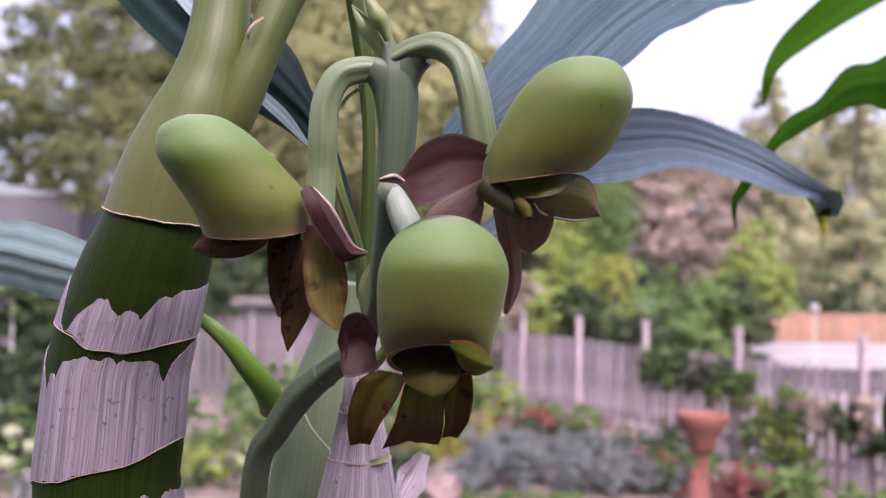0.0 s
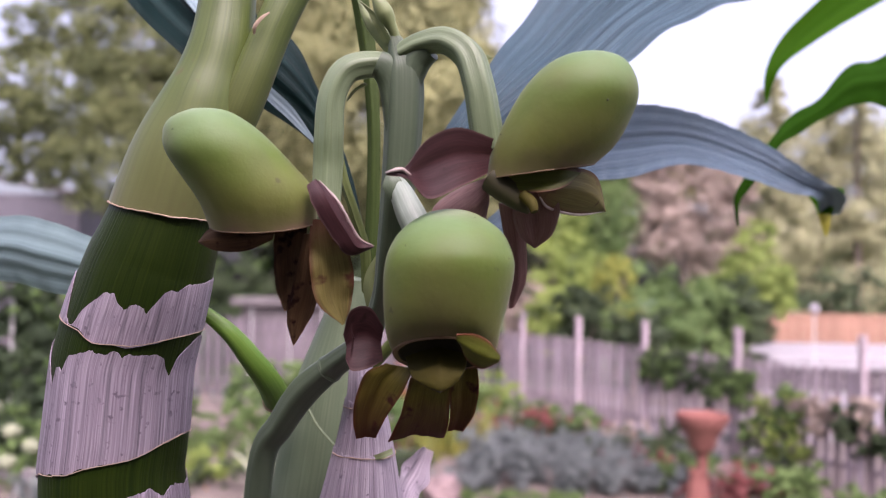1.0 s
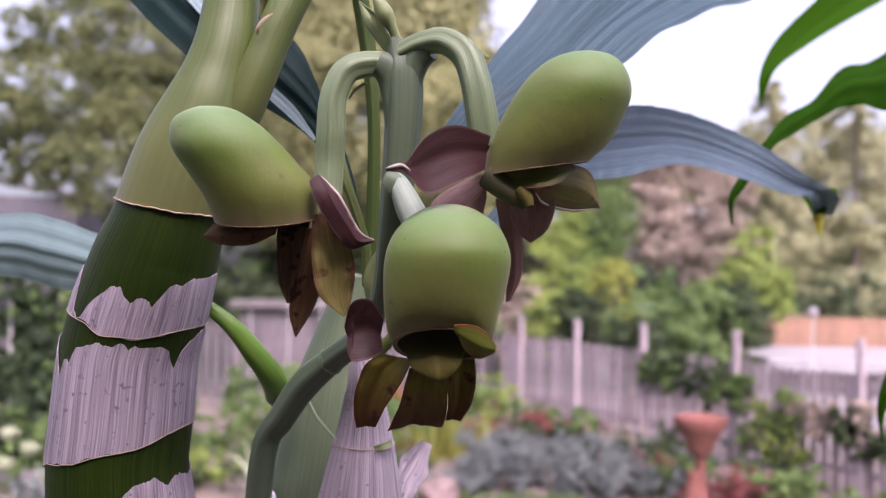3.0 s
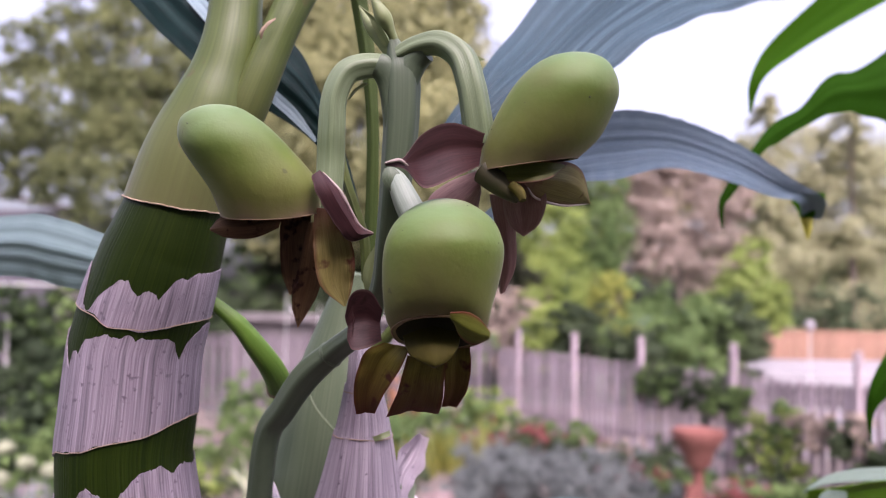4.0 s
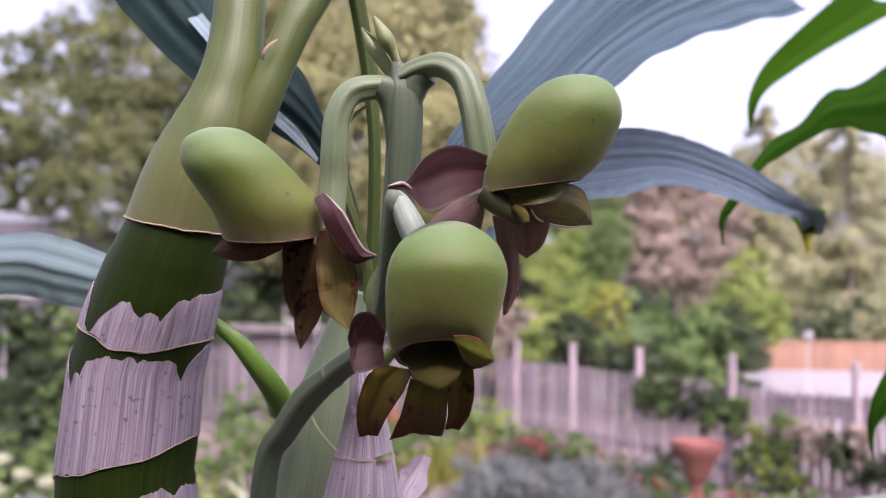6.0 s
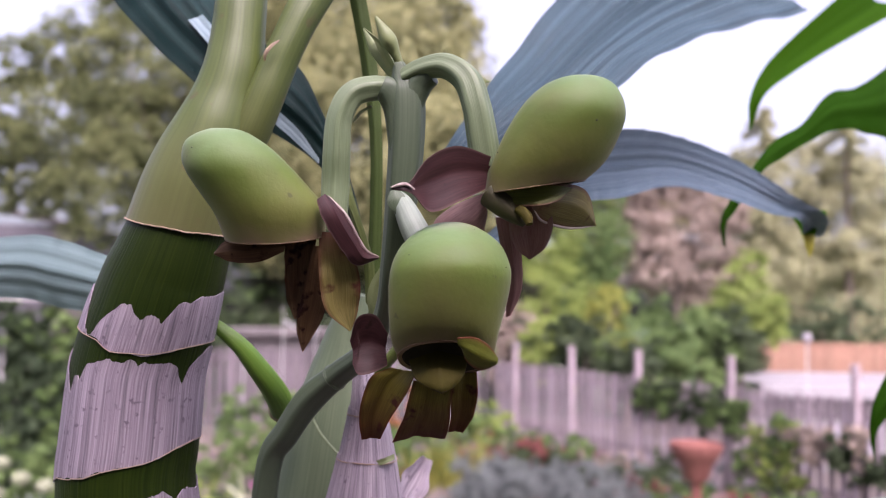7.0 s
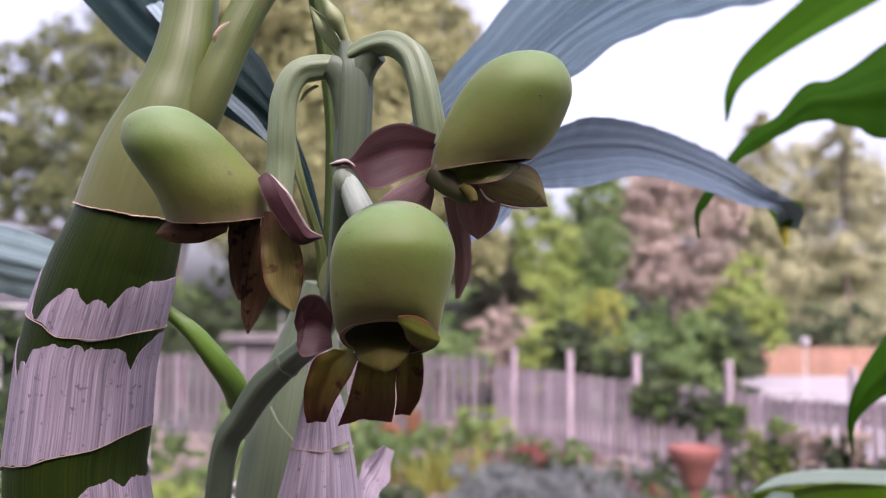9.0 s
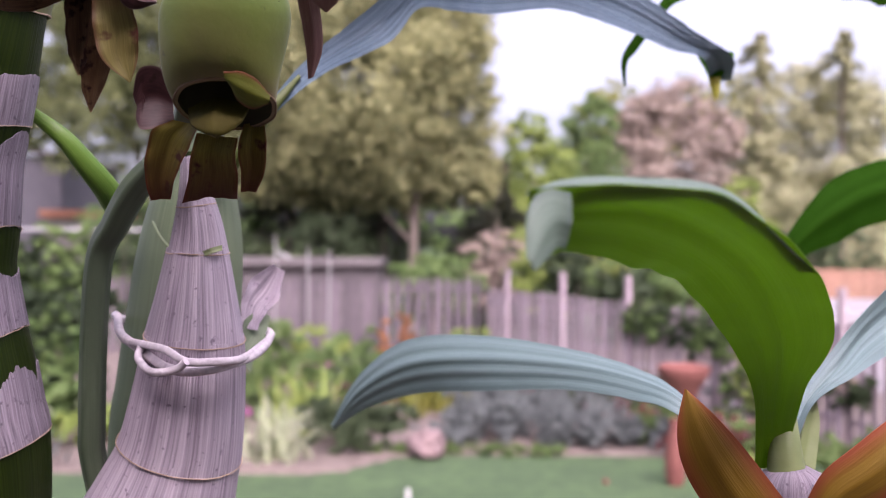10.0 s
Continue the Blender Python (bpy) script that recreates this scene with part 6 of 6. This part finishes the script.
for i, (px, d) in enumerate(((810, 12.9), (880, 13.2), (950, 12.9), (1020, 12.8), (1090, 12.9), (850, 14.4), (930, 14.6), (1010, 14.3))):
    mound("lavender", "grey-leaved lavender cushion in the bed", (px - 784) * 1.05 / 1607.4 * d + 0.056, d, 0.6, 0.55, 0.62 + 0.1 * (i % 3), LEAF_LAVENDER, 9000, 0.048, 300 + i, "lavender")
for i, px in enumerate((715, 760, 830, 880, 930, 985)):
    mound("edging_plant", "low dark green cushion along the lawn's edge", (px - 784) * 1.05 / 1607.4 * 12.35 + 0.056, 12.35, 0.34, 0.2, 0.2, LEAF_GREEN, 1500, 0.05, 330 + i, "plant")
rng = random.Random(505)
KINDS = ((LEAF_GREEN, 0.09, "leafy green perennial in the bed"), (LEAF_DARK, 0.09, "dark green perennial in the bed"), (LEAF_LAVENDER, 0.06, "grey-green low plant in the bed"), (LEAF_DARK, 0.07, "low dark green plant in the bed"),
         (LEAF_RED, 0.06, "muted red-leaved plant in the bed"), (LEAF_GREEN, 0.07, "low bright green plant in the bed"), (LEAF_DUSTY, 0.05, "perennial with dusty pink flower heads in the bed"), (NEEDLE_GREY, 0.06, "brownish fading perennial in the bed"), (LEAF_LAVENDER, 0.07, "grey lavender-like plant in the bed"))
for i in range(72):
    d = 12.6 + 10.0 * (i / 72) + rng.uniform(-0.3, 0.3)
    right = 1.35 + (23.2 - d) / 17.8 * 7.85 - 0.65
    x = right - abs(rng.gauss(0, 2.0)) if i % 3 else rng.uniform(-6.5, right)
    mat, size, label = KINDS[rng.randrange(9)]
    h = rng.uniform(0.3, 0.75) + (0.25 if x < -2 else 0.0)
    mound("garden_plant", label, x, d, rng.uniform(0.35, 0.7), rng.uniform(0.3, 0.5), h, mat, 1500, size, 600 + i)
rust = mound("garden_plant", "rust-brown drying plant before the fence", (715 - 784) * 1.05 / 1607.4 * 21 + 0.056, 21.0, 0.45, 0.4, 1.5, LEAF_RUST, 1800, 0.11, 351)
for px, py, d, mat, r in ((590, 640, 17.0, FLOWER_PINK, 0.28), (465, 722, 13.2, FLOWER_PINK, 0.09), (372, 790, 12.6, FLOWER_ORANGE, 0.14), (330, 795, 12.4, FLOWER_ORANGE, 0.1), (70, 735, 13.1, LEAF_YELLOW, 0.1)):
    x, z = (px - 784) * 1.05 / 1607.4 * d + 0.056, 2.844 - (py - 441) * 1.05 / 1607.4 * d
    ob = thing("garden_flower", "small bright flower heads on a stem in the bed", "flower", "flowers in the bed")
    part("stem", tube([(x, d, -0.05), (x, d, z)], [0.012, 0.008], 4, 6), LEAF_GREEN, ob)
    leaf_cloud("petals", [(x, d, z, r, r, r * 0.5)], 160, 0.06, 0.04, mat, ob, px)

for px, py, d in ((15, 812, 12.6), (52, 838, 12.4), (-20, 770, 12.9), (95, 850, 12.3), (8, 866, 12.2)):
    x, z = (px - 784) / 1607.4 * d, 2.893 - (py - 545) / 1607.4 * d
    ob = thing("hydrangea", "pale cream round flower head on a leafy stem", "flower", "hydrangea heads by the trellis")
    part("stem", tube([(x, d, -0.05), (x + 0.02, d, z * 0.5), (x, d, z)], [0.012, 0.01, 0.007], 6, 6), LEAF_GREEN, ob)
    bm = bmesh.new()
    bmesh.ops.create_icosphere(bm, subdivisions=4, radius=1.0)
    for v in bm.verts:
        v.co = Vector((x, d, z)) + Vector((v.co.x * 0.12, v.co.y * 0.12, v.co.z * 0.09)) * (1 + 0.28 * noise.noise(v.co * 4 + Vector((px, py, 0))) + 0.16 * noise.noise(v.co * 11))
    part("flower_head", bm, HYDRANGEA, ob)
    leaf_cloud("leaves", [(x, d, z * 0.6, 0.2, 0.2, z * 0.3)], 120, 0.12, 0.08, LEAF_GREEN, ob, 720 + px)

stone = thing("garden_stone", "flat pinkish stone at the lawn's edge", "stone")
bm = bmesh.new()
bmesh.ops.create_icosphere(bm, subdivisions=4, radius=1.0)
for v in bm.verts:
    v.co = Vector((v.co.x * 0.27, v.co.y * 0.4, max(v.co.z, -0.3) * 0.24)) * (1 + 0.3 * noise.noise(v.co * 1.7) + 0.12 * noise.noise(v.co * 5))
    v.co += Vector(((770 - 784) * 1.05 / 1607.4 * 12.4 + 0.056, 12.4, 0.12))
part("stone_body", bm, STONE, stone)

bath = thing("bird_bath", "terracotta bird bath bowl on a tapered stem", "bird bath")
BX, BY = (1202 - 784) * 1.05 / 1607.4 * 12.0 + 0.056, 12.0
part("bowl", lathe([(0.13, 0.80), (0.17, 0.86), (0.20, 0.98), (0.27, 1.08), (0.325, 1.17), (0.35, 1.27), (0.345, 1.29), (0.325, 1.28), (0.29, 1.20), (0.15, 1.12), (0.01, 1.10)], (BX, BY, 0), 36), CLAY, bath)
part("stem", lathe([(0.17, 0.0), (0.17, 0.05), (0.11, 0.12), (0.075, 0.4), (0.065, 0.7), (0.09, 0.8), (0.11, 0.86)], (BX, BY, 0), 28), CLAY, bath)
jar = thing("terracotta_jar", "weathered orange terracotta jar beside the bed", "jar")
part("jar_body", lathe([(0.09, 0.0), (0.12, 0.1), (0.13, 0.35), (0.10, 0.6), (0.07, 0.72), (0.085, 0.78), (0.07, 0.78), (0.05, 0.7)], ((1190 - 784) * 1.05 / 1607.4 * 10.9 + 0.056, 10.9, 0), 24), CLAY, jar)

trellis = thing("trellis", "white pipe trellis overgrown with a yellow-green vine", "trellis")
TX, TD = (40 - 784) * 1.05 / 1607.4 * 14 + 0.056, 14.0
part("pipe", tube([(TX, TD, 0), (TX, TD, 3.07)], [0.02, 0.02], 4, 10), PIPE, trellis)
part("pipe", tube([(TX + 2.3, TD, 0), (TX + 2.3, TD, 3.07)], [0.02, 0.02], 4, 10), PIPE, trellis)
part("pipe", tube([(TX - 2.5, TD, 3.07), (TX + 2.3, TD, 3.07)], [0.02, 0.02], 4, 10), PIPE, trellis)
for i in range(7):
    part("string", tube([(TX - 0.4 + i * 0.4, TD, 0), (TX - 0.4 + i * 0.4, TD, 3.06)], [0.004, 0.004], 3, 5), BARK, trellis)
rng = random.Random(77)
vine = thing("vine", "yellow-green climbing vine on the trellis", "vine")
leaf_cloud("foliage", [(TX + rng.uniform(-0.2, 1.5), TD + rng.uniform(-0.12, 0.12), rng.uniform(0.3, 3.05), 0.30, 0.14, 0.34) for _ in range(34)] + [(TX + rng.uniform(0.7, 1.6), TD, rng.uniform(0.8, 3.1), 0.26, 0.14, 0.3) for _ in range(16)],
           7000, 0.10, 0.085, LEAF_GREEN, vine, 78, 0.6, 0.3)
creeper = thing("vine", "dark green climbing plant filling the trellis", "vine")
leaf_cloud("foliage", [(TX + rng.uniform(-2.6, 1.5), TD + rng.uniform(0.0, 0.25), rng.uniform(0.1, 2.6), 0.75, 0.2, 0.65) for _ in range(60)], 44000, 0.11, 0.09, LEAF_SHADED, creeper, 79, 0.6, 0.2)
part("stem", tube([(TX - 0.5, TD + 0.1, -0.05), (TX - 0.4, TD + 0.1, 1.2), (TX - 0.6, TD + 0.1, 2.2)], [0.02, 0.015, 0.008], 10, 6), BARK, creeper)
part("stem", tube([(TX + 0.9, TD, -0.05), (TX + 1.0, TD, 1.2), (TX + 0.8, TD, 2.4)], [0.02, 0.015, 0.008], 10, 6), BARK, vine)
for i, (s, z, w, h, mat) in enumerate(((0.352, 1.51, 0.35, 0.48, LEAF_DARK), (0.348, 1.49, 0.29, 0.33, LEAF_GREEN), (0.416, 1.38, 0.43, 0.32, LEAF_DARK), (0.448, 1.29, 0.26, 0.29, LEAF_GREEN), (0.492, 1.04, 0.37, 0.76, LEAF_GREEN), (0.502, 0.79, 0.29, 0.58, LEAF_LIME), (0.558, 1.17, 0.41, 0.23, NEEDLE_GREY), (0.584, 0.94, 0.26, 0.32, LEAF_DARK))):
    x, y = 1.35 + (9.2 - 1.35) * s - 0.16, 23.2 + (5.4 - 23.2) * s - 0.08
    ob = thing("vine", "climbing vine hanging on the side fence", "vine")
    leaf_cloud("foliage", [(x + (q := rng.uniform(-w, w)) * 0.75, y - q * 1.5, z + rng.uniform(-h, h) * 0.85, 0.15, 0.18, 0.2) for _ in range(16)], 3800, 0.09, 0.07, mat, ob, 400 + i, 0.5, 0.3)
    part("stem", tube([(x, y, -0.05), (x + 0.03, y, z * 0.6), (x, y, z)], [0.018, 0.012, 0.006], 8, 6), BARK, ob)
for px, top, low in ((512, 425, 548), (567, 443, 560), (603, 448, 560), (447, 478, 560)):
    d = 21.5
    ob = thing("garden_stake", "thin white garden pole in the bed", "pole", "poles in the bed")
    x = (px - 784) * 1.05 / 1607.4 * d + 0.056
    part("rod", tube([(x, d, 0), (x, d, 2.844 - (top - 441) * 1.05 / 1607.4 * d)], [0.012, 0.012], 4, 8), PIPE, ob)
for px in (640, 665, 705):
    d = 23.2
    x = (px - 784) * 1.05 / 1607.4 * d + 0.056
    ob = thing("wire_hoop", "grey wire hoop leaning on the far fence", "hoop", "hoops on the fence")
    part("wire", tube([(x - 0.28, d, 0), (x - 0.28, d, 1.8), (x - 0.15, d, 2.12), (x + 0.1, d, 2.15), (x + 0.26, d, 1.9), (x + 0.28, d, 0)], [0.012] * 2, 40, 6), ROOFING, ob)
stake = thing("lawn_stake", "short pale stake standing in the lawn", "stake")
part("rod", box((738 - 784) * 1.05 / 1607.4 * 9.6 + 0.03, (738 - 784) * 1.05 / 1607.4 * 9.6 + 0.08, 9.6, 9.63, 0, 0.28), PIPE, stake)
ball = thing("red_ball", "small red ball lying on the lawn", "ball")
bm = bmesh.new()
bmesh.ops.create_icosphere(bm, subdivisions=3, radius=0.035, matrix=Matrix.Translation(((1072 - 784) * 1.05 / 1607.4 * 10.9 + 0.056, 10.9, 0.035)))
part("ball_skin", bm, CLAY, ball)
board = thing("edging_board", "grey timber edging board of the bed", "board")
part("plank", box(TX - 0.3, TX + 1.2, 13.0, 13.06, 0, 0.2), WOOD, board, smooth=False)
